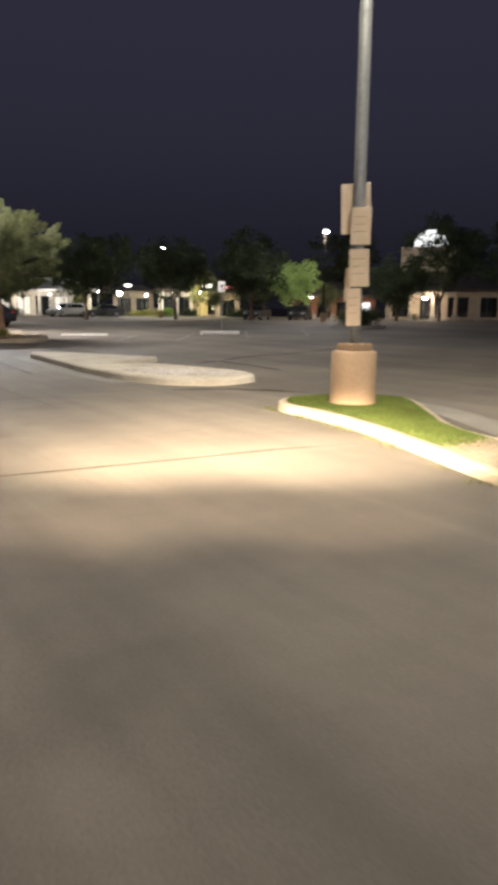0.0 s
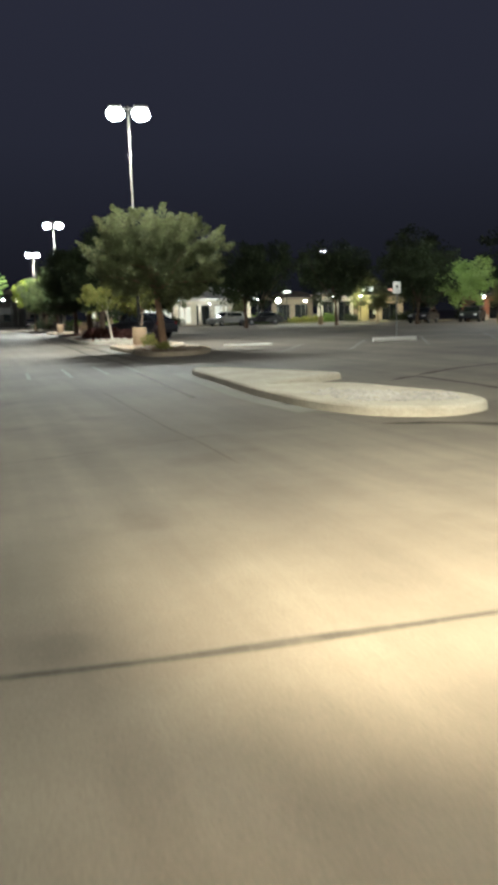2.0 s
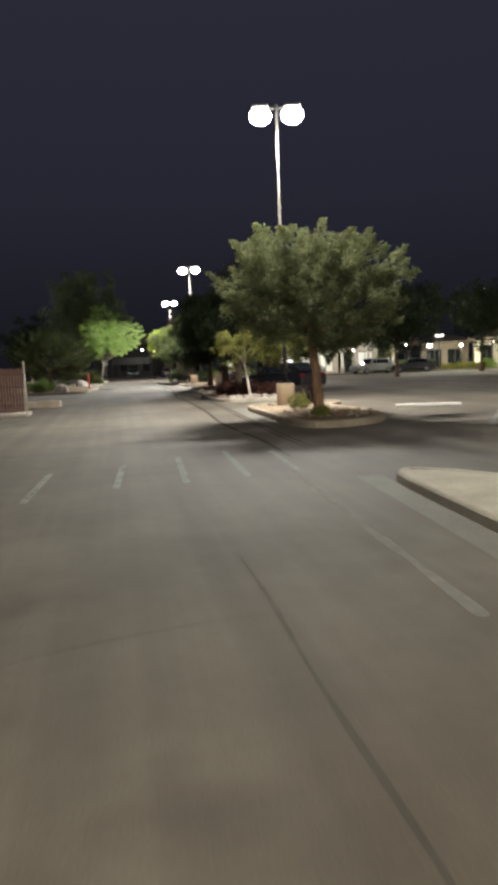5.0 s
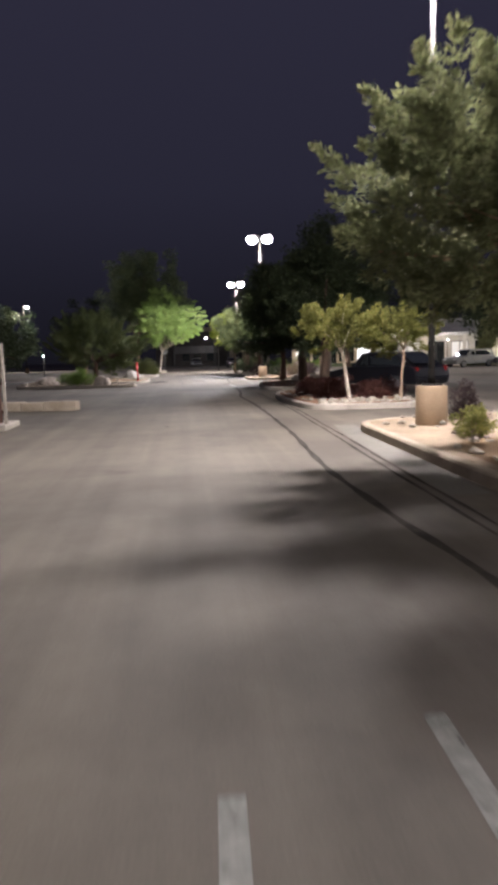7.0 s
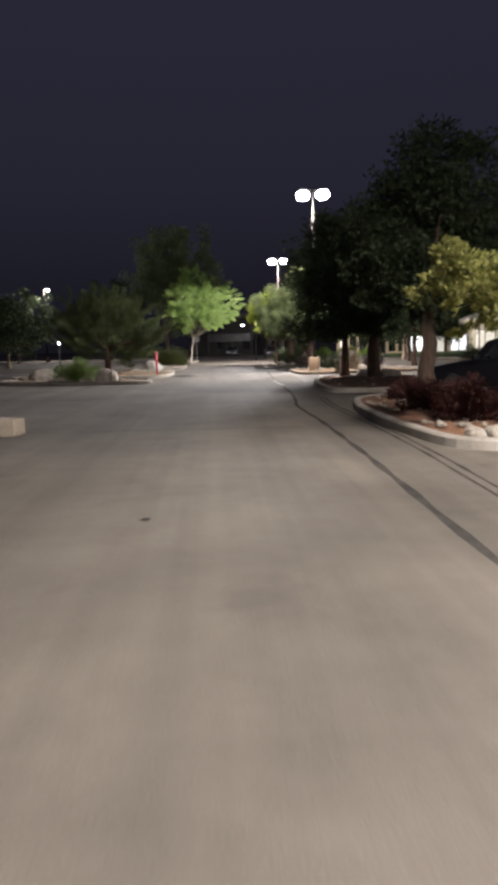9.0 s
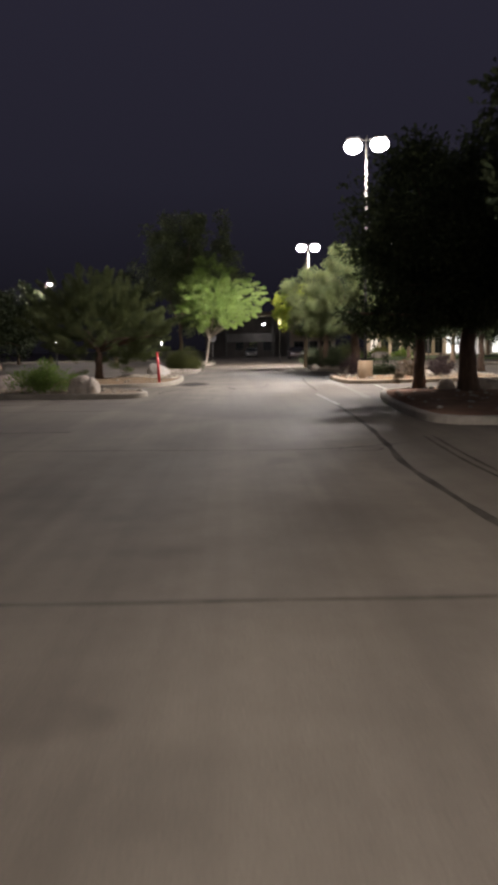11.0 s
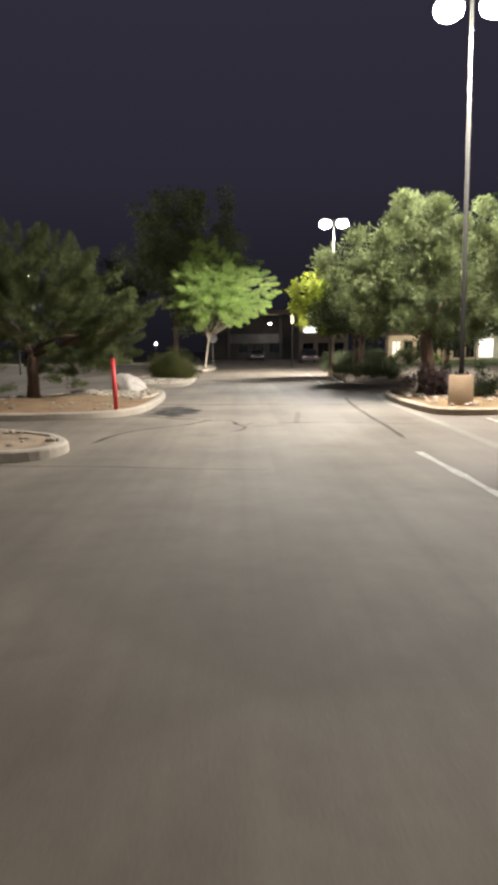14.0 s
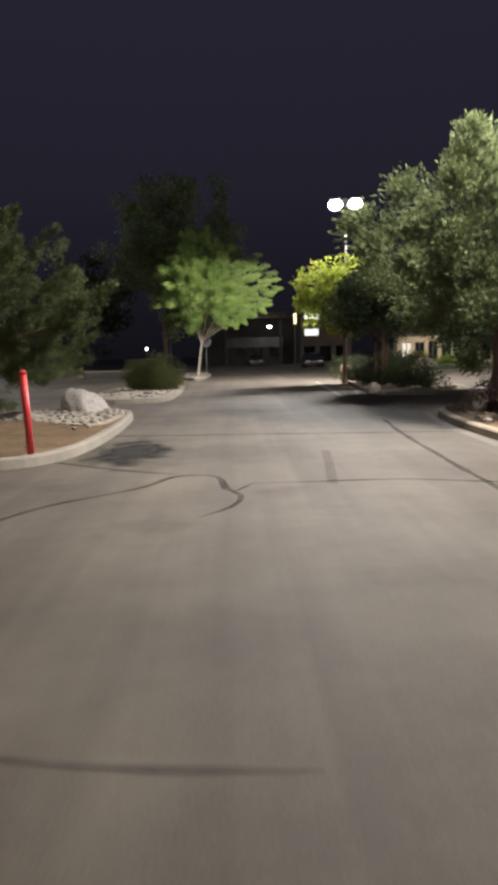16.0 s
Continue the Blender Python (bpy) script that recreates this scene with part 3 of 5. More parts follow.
tagged(part("litter_stones", pebbles(70, litter, spun(34), 0.02, 0.055, 0.165), PEBBLE, tree_isle, "scattered pale stones"), kind="stuff")
island("planting_island", HEDGE_ISLE, MULCH, "curbed island of rust mulch and pale stones with shrubs", 4, stones=120)
island("planting_island", DARK_TREE_ISLE, MULCH, "curbed island of rust bark mulch under dark trees", 5, stones=90)
island("planting_island", MAST_ISLE, EARTH, "curbed island of brown earth, stones and shrubs round a mast", 6, stones=220, stone_size=(0.03, 0.085), edging=CURB_TAN)
island("planting_island", FAR_ISLE, SAND, "long curbed island of soil and shrubs", 7, stones=200, stone_size=(0.05, 0.13))
island("planting_island", [(26.0, -17.2), (29.6, -15.2), (30.2, -16.2), (26.8, -18.0)], EARTH, "low curbed bay island with a dark hedge", 14)
island("planting_island", ROCK_ISLE, SAND, "curbed island of sandy soil with boulders", 8, stones=120)
pine_isle = island("planting_island", PINE_ISLE, EARTH, "curbed island of brown earth with a pine", 9, stones=60)
apron = smooth_ring([(-2.5, 16.0), (-2.45, 19.4), (-2.8, 20.3), (-3.8, 20.8), (-5.1, 19.8), (-5.3, 18.2), (-3.9, 17.4)], 2)
part("gravel_apron", Mesh().prism(apron, 0.1, 0.178), GRAVEL, pine_isle, "pale gravel apron round a boulder")
tagged(part("apron_stones", pebbles(170, apron, spun(33), 0.03, 0.10, 0.175), PEBBLE, pine_isle, "scattered pale stones"), kind="stuff")
island("planting_island", BUSH_ISLE, GRAVEL, "curbed island of pale gravel with a rounded bush", 10, stones=120)
island("planting_island", YOUNG_TREE_ISLE, GRAVEL, "curbed island of pale gravel with a young tree", 11, stones=60)


def grass_blades(count, ring, rnd, z, tall):
    m = Mesh()
    x0, x1 = min(p[0] for p in ring), max(p[0] for p in ring)
    y0, y1 = min(p[1] for p in ring), max(p[1] for p in ring)
    vs, fs = [], []
    while len(fs) < count:
        x, y = rnd.uniform(x0, x1), rnd.uniform(y0, y1)
        if not inside(ring, x, y) or y < -45.0 + rnd.normal(0, 0.16):
            continue
        a, h, w = rnd.uniform(0, 6.28), tall * rnd.uniform(0.5, 1.2), rnd.uniform(0.006, 0.013)
        lx, ly = rnd.normal(0, 0.03, 2)
        k = len(vs)
        vs += [(x - w * math.cos(a), y - w * math.sin(a), z), (x + w * math.cos(a), y + w * math.sin(a), z), (x + lx, y + ly, z + h)]
        fs.append((k, k + 1, k + 2))
    return m.add(vs, fs)


turf_ring = smooth_ring(GRASS_ISLE, 2)
turf_ring = inset(turf_ring if area(turf_ring) > 0 else turf_ring[::-1], 0.135)
bare = [p for p in turf_ring if p[1] < -45.0]
part("bare_soil", Mesh().prism(bare, 0.08, 0.096), SAND, grass_isle, "bare sandy soil where the grass ends")
solid("grass", grass_blades(42000, turf_ring, spun(21), 0.090, 0.034), GRASS, "short mown green grass on a curbed island", "grass", kind="stuff")

weeds = Mesh()
wr = spun(22)
foot = smooth_ring(GRASS_ISLE, 2)
foot = inset(foot if area(foot) > 0 else foot[::-1], -0.03)
tufts = [p for p in foot if p[0] < 2.2 and -46.0 < p[1] < -42.0]
clusters = [tufts[wr.randint(len(tufts))] for _ in range(16)]
for _ in range(380):
    px, py = clusters[wr.randint(len(clusters))]
    px, py = px + wr.normal(0, 0.05) - 0.03, py + wr.normal(0, 0.09)
    if inside(foot, px, py):
        continue
    h, a, w = wr.uniform(0.015, 0.05), wr.uniform(0, 6.28), wr.uniform(0.004, 0.009)
    weeds.add([(px - w * math.cos(a), py - w * math.sin(a), 0), (px + w * math.cos(a), py + w * math.sin(a), 0), (px + wr.normal(0, 0.03), py + wr.normal(0, 0.03), h)], [(0, 1, 2)])
solid("weeds", weeds, DRYGRASS, "dry weeds along the foot of a curb", "weeds", kind="stuff")

# ---- marks on the asphalt ----
rnd = spun(31)


def marking(name, paths, width, material, label, wobble=0.0, z=0.004):
    m = Mesh()
    for p in paths:
        strip(m, p, width, z, wobble, rnd)
    return solid(name, m, material, label, name.replace("_", " "), kind="structure")


marking("crack_seal", [[(-3.2, -43.6), (-2.1, -43.85), (-0.4, -44.1), (0.6, -44.2), (1.4, -44.4)]], 0.05, SEAM, "dark tar seal along a joint", 0.01)
marking("crack_seal", [[(2.0, -39.75), (2.8, -40.2), (3.5, -41.1)]], 0.2, TAR, "dark tar seal along a joint", 0.01)
marking("crack_seal", [[(4.7, -35.75), (5.55, -35.3), (5.5, -36.4), (5.4, -37.3), (5.3, -38.1)], [(5.55, -35.3), (7.0, -34.4), (8.6, -33.85), (10.2, -33.3), (11.5, -32.6)], [(10.2, -33.3), (10.8, -33.9), (11.0, -34.8)]],
        0.11, TAR, "dark cracks wandering through the open lot", 0.03)
marking("crack_seal", [[(-0.10, -34.6), (-0.15, -37.0), (-0.14, -38.6), (-0.11, -39.8), (-0.12, -41.0)]],
        0.03, HAIR, "dark tar seal along a straight crack", 0.012)
marking("crack_seal", [[(-3.2, -40.2), (-2.0, -40.0), (-0.7, -39.75), (-0.1, -39.6), (0.6, -39.55), (1.7, -39.6)], [(-3.0, -36.8), (-2.2, -36.5), (-1.3, -36.1), (-0.2, -35.9)]],
        0.022, HAIR, "hairline dark crack across the aisle", 0.02)
marking("crack_seal", [[(1.6, -29.6), (1.7, -27), (1.62, -25), (1.6, -22.5), (1.7, -20.2), (1.85, -17.2), (2.0, -10.2), (1.95, -6), (2.1, -4), (2.3, -1), (2.4, 2.8)]],
        0.085, TAR, "long dark tar seal beside the curb lane", 0.005)
marking("crack_seal", [[(2.2 + o, -28.5), (2.25 + o, -25.5), (2.45 + o, -20.5), (2.6 + o, -17), (2.8 + o, -11.3), (2.75 + o, -6), (2.9 + o, -3)] for o in (-0.06, 0.07)],
        0.045, TAR, "pair of long dark tar seals beside the curb", 0.006)
marking("crack_seal", [[(-2.35, 8.0), (-2.2, 9.0), (-1.8, 10.0), (-1.0, 10.8), (-0.7, 11.4), (-0.3, 11.45), (-0.16, 11.1), (-0.12, 10.6), (0.03, 10.2), (-0.05, 9.7), (-0.3, 9.3)],
                       [(-2.8, 13.1), (-2.2, 12.6), (-1.2, 11.9), (-0.6, 11.55)], [(0.0, 10.35), (0.22, 10.9)],
                       [(0.2, 10.9), (1.5, 10.9), (2.0, 10.85), (2.7, 10.6), (3.4, 10.3)]],
        0.07, TAR, "wandering dark crack in the asphalt", 0.025)
marking("crack_seal", [[(2.55, 8.2), (2.65, 9.8), (2.7, 12), (2.85, 15), (3.1, 18)]], 0.08, SEAM, "faded tar seal beside the curb lane", 0.008)
marking("crack_seal", [[(1.4 + 0.28 * (1 - math.cos(a)), -4.3 + 0.16 * math.sin(a)) for a in np.linspace(0, 6.2, 14)]], 0.03, SEAM, "oval tar seal round a patch", 0.004)
marking("crack_seal", [[(-4.5, 6.2), (-2.0, 5.9), (-0.6, 5.6), (0.3, 5.5)], [(-4, -9.6), (0, -9.8), (3, -9.8)], [(-3.8, -3.9), (-1.3, -4.05), (0.0, -4.2), (1.3, -4.2), (2.6, -3.7)]], 0.05, PATCH,
        "faint dark joint across the aisle", 0.015)
marking("crack_seal", [[(-3, 15.9), (0.9, 15.6), (4, 15.2)]], 0.14, PATCH, "dark patched joint across the aisle", 0.02)
marking("crack_seal", [[(1.3, 13.3), (1.18, 12.0), (1.05, 10.7)]], 0.12, HAIR, "short dark patched joint along the aisle")


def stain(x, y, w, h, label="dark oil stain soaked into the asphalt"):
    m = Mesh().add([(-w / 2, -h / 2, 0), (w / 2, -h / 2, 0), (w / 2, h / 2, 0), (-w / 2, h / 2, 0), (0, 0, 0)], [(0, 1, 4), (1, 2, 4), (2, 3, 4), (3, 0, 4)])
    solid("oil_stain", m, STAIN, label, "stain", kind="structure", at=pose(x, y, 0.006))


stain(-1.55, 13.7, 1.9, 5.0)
stain(-0.48, -16.1, 0.2, 0.26)
stain(1.9, -37.7, 0.5, 0.6, "dark damp spot in a gutter")

# crosswalk bars before the tree island, and bay lines
for bx, y0, y1 in [(-1.97, -31.8, -29.6), (-0.96, -31.3, -29.2), (-0.10, -31.2, -28.6), (0.71, -31.0, -28.2), (1.42, -31.0, -28.6)]:
    marking("crosswalk_bar", [[(bx - 0.05, y0), (bx + 0.06, y1)]], 0.09, PAINT, "worn white paint bar of a crosswalk")
marking("painted_line", [[(0.95, -36.3), (1.3, -30.8)]], 0.08, FAINT, "nearly gone white paint line on the asphalt", 0.003)
marking("painted_line", [[(2.45, 2.9), (2.4, 6.8)]], 0.10, WHITELINE, "worn white paint line beside the curb lane", 0.003)
marking("painted_line", [[(3.45, 26.2), (4.0, 38)]], 0.10, WHITELINE, "worn white paint line beside the curb lane", 0.003)
marking("painted_line", [[(4.97, 11.4), (4.8, 8.5)]], 0.10, WHITELINE, "worn white paint line of a parking bay", 0.003)
marking("painted_line", [[(-9, 10.0), (-3.4, 9.9)], [(-9, 4.6), (-2.7, 4.5)], [(-9, 2.5), (-2.75, 2.35)], [(-9, -1.7), (-2.7, -1.75)]], 0.09, FAINT, "worn white paint line of a parking bay", 0.003)
for a, b in [((13.6, -20.0), (9.4, -26.1)), ((22.5, -16.8), (16.4, -25.1)), ((17.5, -18.5), (13.1, -25.2)), ((26.0, -14.5), (20.0, -23.0)), ((10.2, -21.0), (6.6, -26.5))]:
    marking("painted_line", [[a, b]], 0.11, PAINT, "worn white paint line of a parking bay", 0.003)
# pale concrete gutters along the curbs
marking("gutter", [[(2.05, -31.6), (1.84, -34.3), (1.66, -36.6), (1.74, -38.5)]], 0.32, GUTTER, "pale concrete gutter along a curb", z=0.003)
marking("gutter", [[(3.05, -17), (2.85, -19.2), (2.72, -22), (2.62, -24.2)]], 0.42, GUTTER, "pale concrete gutter along a curb", z=0.003)
marking("gutter", [[(4.35, 19.2), (3.95, 16.1), (3.85, 13), (3.75, 9.5), (3.6, 6.0), (3.5, 4.8)]], 0.18, GUTTER, "pale concrete gutter along a curb", z=0.003)
marking("gutter", [[(3.85, -42.6), (3.75, -43.4), (3.2, -44.6), (2.75, -45.6)]], 0.45, GUTTER, "pale concrete gutter along a curb", z=0.003)


# ---- mast lamps ----
def concrete_pier(parent, r=0.27, top=0.82):
    part("pier", Mesh().lathe([(r + 0.01, 0.0), (r + 0.005, 0.1), (r, top - 0.02), (r - 0.02, top)], 24), PIER, parent, "tan weathered concrete pier", True)


def mast(x, y, z, label, turn=0.0, lens=LAMP):
    t = thing("street_lamp", pose(x, y, 0, 0, 0, turn), label, "street lamp", "mast lamps of the car park")
    concrete_pier(t)
    part("base_plate", Mesh().box(-0.16, -0.16, 0.82, 0.16, 0.16, 0.85, 0.008), MASTSTEEL, t)
    for bx in (-0.12, 0.12):
        for by in (-0.12, 0.12):
            part("bolt", Mesh().lathe([(0.018, 0.85), (0.018, 0.89), (0.010, 0.90)], 6, (bx, by, 0)), MASTSTEEL, t)
    part("pole", Mesh().tube([(0, 0, 0.85), (0, 0, 0.95), (0, 0, z + 0.08)], [0.070, 0.056, 0.034], 14), MASTSTEEL, t, smooth=True)
    part("pole_cap", Mesh().lathe([(0.047, z + 0.08), (0.047, z + 0.10), (0.025, z + 0.13)], 14), MASTSTEEL, t)
    for s in (-1, 1):
        arm = part("arm", Mesh().tube([(0, 0, z), (s * 0.26, 0, z + 0.02)], [0.035, 0.03], 8), MASTSTEEL, t)
        part("lamp_head", Mesh().box(min(s * 0.23, s * 0.73), -0.22, z - 0.03, max(s * 0.23, s * 0.73), 0.22, z + 0.09, 0.03), HEAD, t)
        # lens modelled wider than the fitting, its size standing in for lamp glare
        part("lens", Mesh().lathe([(0.20, 0.02), (0.29, -0.05), (0.32, -0.15), (0.28, -0.27), (0.17, -0.35), (0.04, -0.38)][::-1], 18, (s * 0.47, 0, z - 0.05)), lens, t, "glowing white drop lens, enlarged to stand in for glare", True)
    return t


for mx, my, mz, watts, spread, fade in MASTS:
    mast(mx, my, mz, "tall steel mast with two glowing lamp heads on a concrete pier", -12)


def far_mast(x, y, z, turn=0.0, heads=(1,)):
    t = thing("street_lamp", pose(x, y, 0, 0, 0, turn), "distant or added steel mast with a glowing lamp head", "street lamp", "mast lamps of the car park")
    part("pier", Mesh().lathe([(0.27, 0.0), (0.27, 0.78), (0.24, 0.8)], 16), PIER, t)
    part("pole", Mesh().tube([(0, 0, 0.8), (0, 0, z)], [0.08, 0.06], 10), MASTSTEEL, t)
    for s in heads:
        part("lamp_head", Mesh().box(min(s * 0.1, s * 0.8), -0.24, z - 0.05, max(s * 0.1, s * 0.8), 0.24, z + 0.14, 0.03), HEAD, t)
        part("lens", Mesh().lathe([(0.22, 0.0), (0.20, -0.06), (0.05, -0.16)][::-1], 12, (s * 0.5, 0, z - 0.05)), FARLAMP, t, "glowing white lens")
    return t


def grass_mast():
    t = thing("street_lamp", pose(2.74, -42.86, 0.07), "steel mast with tan boards on a round concrete pier", "street lamp", "mast lamps of the car park")
    part("pier", Mesh().lathe([(0.275, 0.0), (0.27, 0.1), (0.262, 0.63), (0.24, 0.655)], 28), PIER, t, "tan weathered concrete pier", True)
    part("base_plate", Mesh().box(-0.15, -0.15, 0.655, 0.15, 0.15, 0.74, 0.012), PIER, t, "tan grout block under the pole")
    part("pole", Mesh().tube([(0, 0, 0.70), (0, 0, 0.9), (0, 0, 8.6)], [0.072, 0.070, 0.060], 16), STEEL, t, smooth=True)
    for s in (-1, 1):
        part("arm", Mesh().tube([(0, 0, 8.5), (s * 0.45, 0, 8.53)], [0.035, 0.03], 8), STEEL, t)
        part("lamp_head", Mesh().box(min(s * 0.42, s * 1.02), -0.24, 8.62, max(s * 0.42, s * 1.02), 0.24, 8.82, 0.03), HEAD, t)
    # boards, facing the aisle: centre along the plane, height, width, tall, turn, ahead or behind the pole
    for cu, z, w, h, tilt, off in [(-0.045, 2.25, 0.33, 0.55, -2, -0.09), (0.035, 2.04, 0.22, 0.40, 1, 0.095), (0.03, 1.585, 0.22, 0.41, -1, 0.095),
                                   (-0.045, 1.40, 0.20, 0.38, 2, -0.09), (-0.02, 1.15, 0.165, 0.42, -1, 0.095)]:
        frame_m = pose(0, 0, 0, 0, 0, -47) @ pose(cu, -off, z, 0, tilt, 0)
        board = part("sign_board", Mesh().box(-w / 2, -0.012, -h / 2, w / 2, 0.012, h / 2, 0.004), BOARD, t, "tan weathered board", at=frame_m)
        if off > 0:
            for q in range(3):
                part("print_line", Mesh().box(-w * 0.36, -0.0155, h * (0.24 - 0.2 * q), w * (0.30 - 0.1 * (q % 2)), -0.0125, h * (0.255 - 0.2 * q)), FADED, board, "faint line of print")
    return t


grass_mast()
# the two south of y -60 carry that added light, out of view
for fx, fy, fz, ft in [(36.5, -2.0, 7.6, 40), (32.0, 19.5, 7.4, 20), (22.0, -62.0, 8.8, 0), (-8.5, -63.0, 8.8, 0), (-21.0, 68.0, 9.0, 0)]:
    far_mast(fx, fy, fz, ft)


# ---- plants ----
def leaf_mesh(name, centres, radii, per, size, rnd, slim=0.5, droop=0.0, flat=1.0, sprays=None):
    """Clumps of small folded leaves round the given centres; sprays: the twig along which each clump is drawn out."""
    c = np.repeat(np.array(centres, float), per, axis=0)
    r = np.repeat(np.array(radii, float), per)[:, None]
    n = len(c)
    off = rnd.normal(0, 1, (n, 3))
    off /= np.linalg.norm(off, axis=1)[:, None]
    off *= rnd.uniform(0.15, 1.0, (n, 1)) ** 0.6
    off[:, 2] *= flat
    p = c + off * r
    if sprays is not None:
        tw = np.repeat(np.array(sprays, float), per, axis=0)
        u = rnd.uniform(0, 1, (n, 1))
        p = c + tw * u + off * r * (1.0 - 0.75 * u)
        off = off + 1.4 * tw / (np.linalg.norm(tw, axis=1)[:, None] + 1e-6)
    d = off + rnd.normal(0, 0.7, (n, 3))
    d[:, 2] -= droop
    d /= np.linalg.norm(d, axis=1)[:, None]
    side = np.cross(d, rnd.normal(0, 1, (n, 3)))
    side /= np.linalg.norm(side, axis=1)[:, None] + 1e-9
    up = np.cross(side, d)
    s = (size * rnd.uniform(0.6, 1.35, n))[:, None]
    a, b = p, p + d * s
    mid = p + d * s * 0.5 + up * s * 0.10
    v = np.stack([a, mid + side * s * slim * 0.5, b, mid - side * s * slim * 0.5], 1).reshape(-1, 3)
    k = np.arange(n)[:, None] * 4
    faces = np.concatenate([k + [0, 1, 2], k + [0, 2, 3]], 0)
    me = bpy.data.meshes.new(name)
    me.from_pydata(v.tolist(), [], faces.tolist())
    me.update()
    return me


def crown_points(count, radii, rnd, shell=0.45, ragged=0.22, lower=1.0):
    out = []
    while len(out) < count:
        d = Vector(rnd.normal(0, 1, 3)).normalized()
        if d.z < 0:
            d.z *= lower
        q = 1 + ragged * 2.2 * noise.noise(d * 1.7 + Vector((rnd.seed_shift,) * 3)) + rnd.normal(0, ragged * 0.35)
        r = min(rnd.uniform(0, 1) ** shell * q, 1.08)
        out.append(Vector((d.x * radii[0], d.y * radii[1], d.z * radii[2])) * r)
    return out


class Rnd:
    """Seeded random numbers with a shift for noise."""

    def __init__(self, seed):
        self.r = spun(seed)
        self.seed_shift = seed * 3.17

    def normal(self, *a):
        return self.r.normal(*a)

    def uniform(self, *a):
        return self.r.uniform(*a)


def tree(label, x, y, trunk_r, fork, centre, radii, leaf, seed, clumps=90, per=90, size=0.13, clump=0.42, slim=0.5, bark=None, lean=(0.0, 0.0),
         limbs=7, ragged=0.22, shell=0.45, lower=1.0, droop=0.0, stems=1, group="trees of the car park", base=0.12, turn=0.0, spray=0.0, rise=0.5, flat=0.8, vase=0.0, boughs=()):
    """A tapered trunk with limbs and a ragged crown. centre: the crown's middle, over the base;
    vase: how much the crown narrows downwards; boughs: tips of single limbs outside the crown."""
    rnd = Rnd(seed)
    bark = bark or BARK
    t = thing("tree", pose(x, y, base, 0, 0, turn), label, "tree", group)
    m = Mesh()
    ctr = Vector(centre)
    pts = [ctr + p for p in crown_points(clumps, radii, rnd, shell, ragged, lower)]
    if vase:
        for p in pts:
            q = 1 - vase * min(1.0, max(0.0, 0.5 - 0.5 * (p.z - ctr.z) / radii[2]))
            p.x, p.y = ctr.x + (p.x - ctr.x) * q, ctr.y + (p.y - ctr.y) * q
    for tip in boughs:
        a = Vector((lean[0], lean[1], fork * 0.95))
        end = Vector(tip)
        mid = a.lerp(end, 0.5) + Vector((0, 0, 0.08))
        m.tube([a, mid, end], [trunk_r * 0.35, trunk_r * 0.22, trunk_r * 0.08], 6)
        for k in range(9):
            pts.append(a.lerp(end, 0.45 + 0.06 * k) + Vector(rnd.normal(0, 0.09, 3)))
    for k in range(stems):
        ox, oy = (0, 0) if stems == 1 else (rnd.normal(0, trunk_r * 2.2), rnd.normal(0, trunk_r * 2.2))
        top = Vector((lean[0] + ox * 1.8, lean[1] + oy * 1.8, fork))
        path, rad = [], []
        for i in range(7):
            q = i / 6
            path.append(Vector((ox + (top.x - ox) * q + rnd.normal(0, trunk_r * 0.14), oy + (top.y - oy) * q + rnd.normal(0, trunk_r * 0.14), -0.1 + (fork + 0.1) * q)))
            rad.append(trunk_r * (1.0 - 0.35 * q) * (1.35 if i == 0 else 1.08 if i == 1 else 1.0))
        m.tube(path, rad, 10)
        spread = sorted(pts, key=lambda p: rnd.uniform(0, 1))[: limbs]
        for p in spread:
            a = path[-1] + Vector((0, 0, rnd.uniform(-0.25, 0.0) * fork * 0.5))
            tip = a.lerp(p, 0.9)
            mid = a.lerp(tip, 0.5) + Vector(rnd.normal(0, 0.12, 3)) * radii[0] * 0.4 + Vector((0, 0, 0.1 * radii[2]))
            r0 = trunk_r * rnd.uniform(0.3, 0.5)
            m.tube([a, a.lerp(mid, 0.5) + Vector(rnd.normal(0, 0.03, 3)), mid, tip], [r0, r0 * 0.8, r0 * 0.55, r0 * 0.15], 6)
    part("trunk", m, bark, t, smooth=True)
    twigs = None
    if spray:
        twigs = []
        for p in pts:
            d = (p - ctr).normalized() + Vector((0, 0, rise)) + Vector(rnd.normal(0, 0.25, 3))
            twigs.append(tuple(d.normalized() * spray * rnd.uniform(0.6, 1.3)))
    part("crown", leaf_mesh("crown", [tuple(p) for p in pts], [clump * rnd.uniform(0.6, 1.3) for _ in pts], per, size, rnd.r, slim, droop, flat, twigs), leaf, t)
    return t


def shrub(label, x, y, radii, leaf, seed, clumps=26, per=90, size=0.07, slim=0.4, base=0.13, name="shrub", group="shrubs of the islands"):
    rnd = Rnd(seed)
    t = thing(name, pose(x, y, base), label, "shrub", group)
    m = Mesh()
    pts = []
    for p in crown_points(clumps, radii, rnd, 0.5, 0.2):
        pts.append(Vector((p.x, p.y, abs(p.z) * 0.95 + 0.06)))
    for p in pts[::2]:
        m.tube([(p.x * 0.12, p.y * 0.12, -0.05), (p.x * 0.5, p.y * 0.5, p.z * 0.6), tuple(p)], [0.014, 0.010, 0.004], 5)
    part("stem", m, BARK, t)
    part("foliage", leaf_mesh("foliage", [tuple(p) for p in pts], [max(radii[0] * 0.32, 0.09)] * len(pts), per, size, rnd.r, slim, 0, 0.9), leaf, t)
    return t


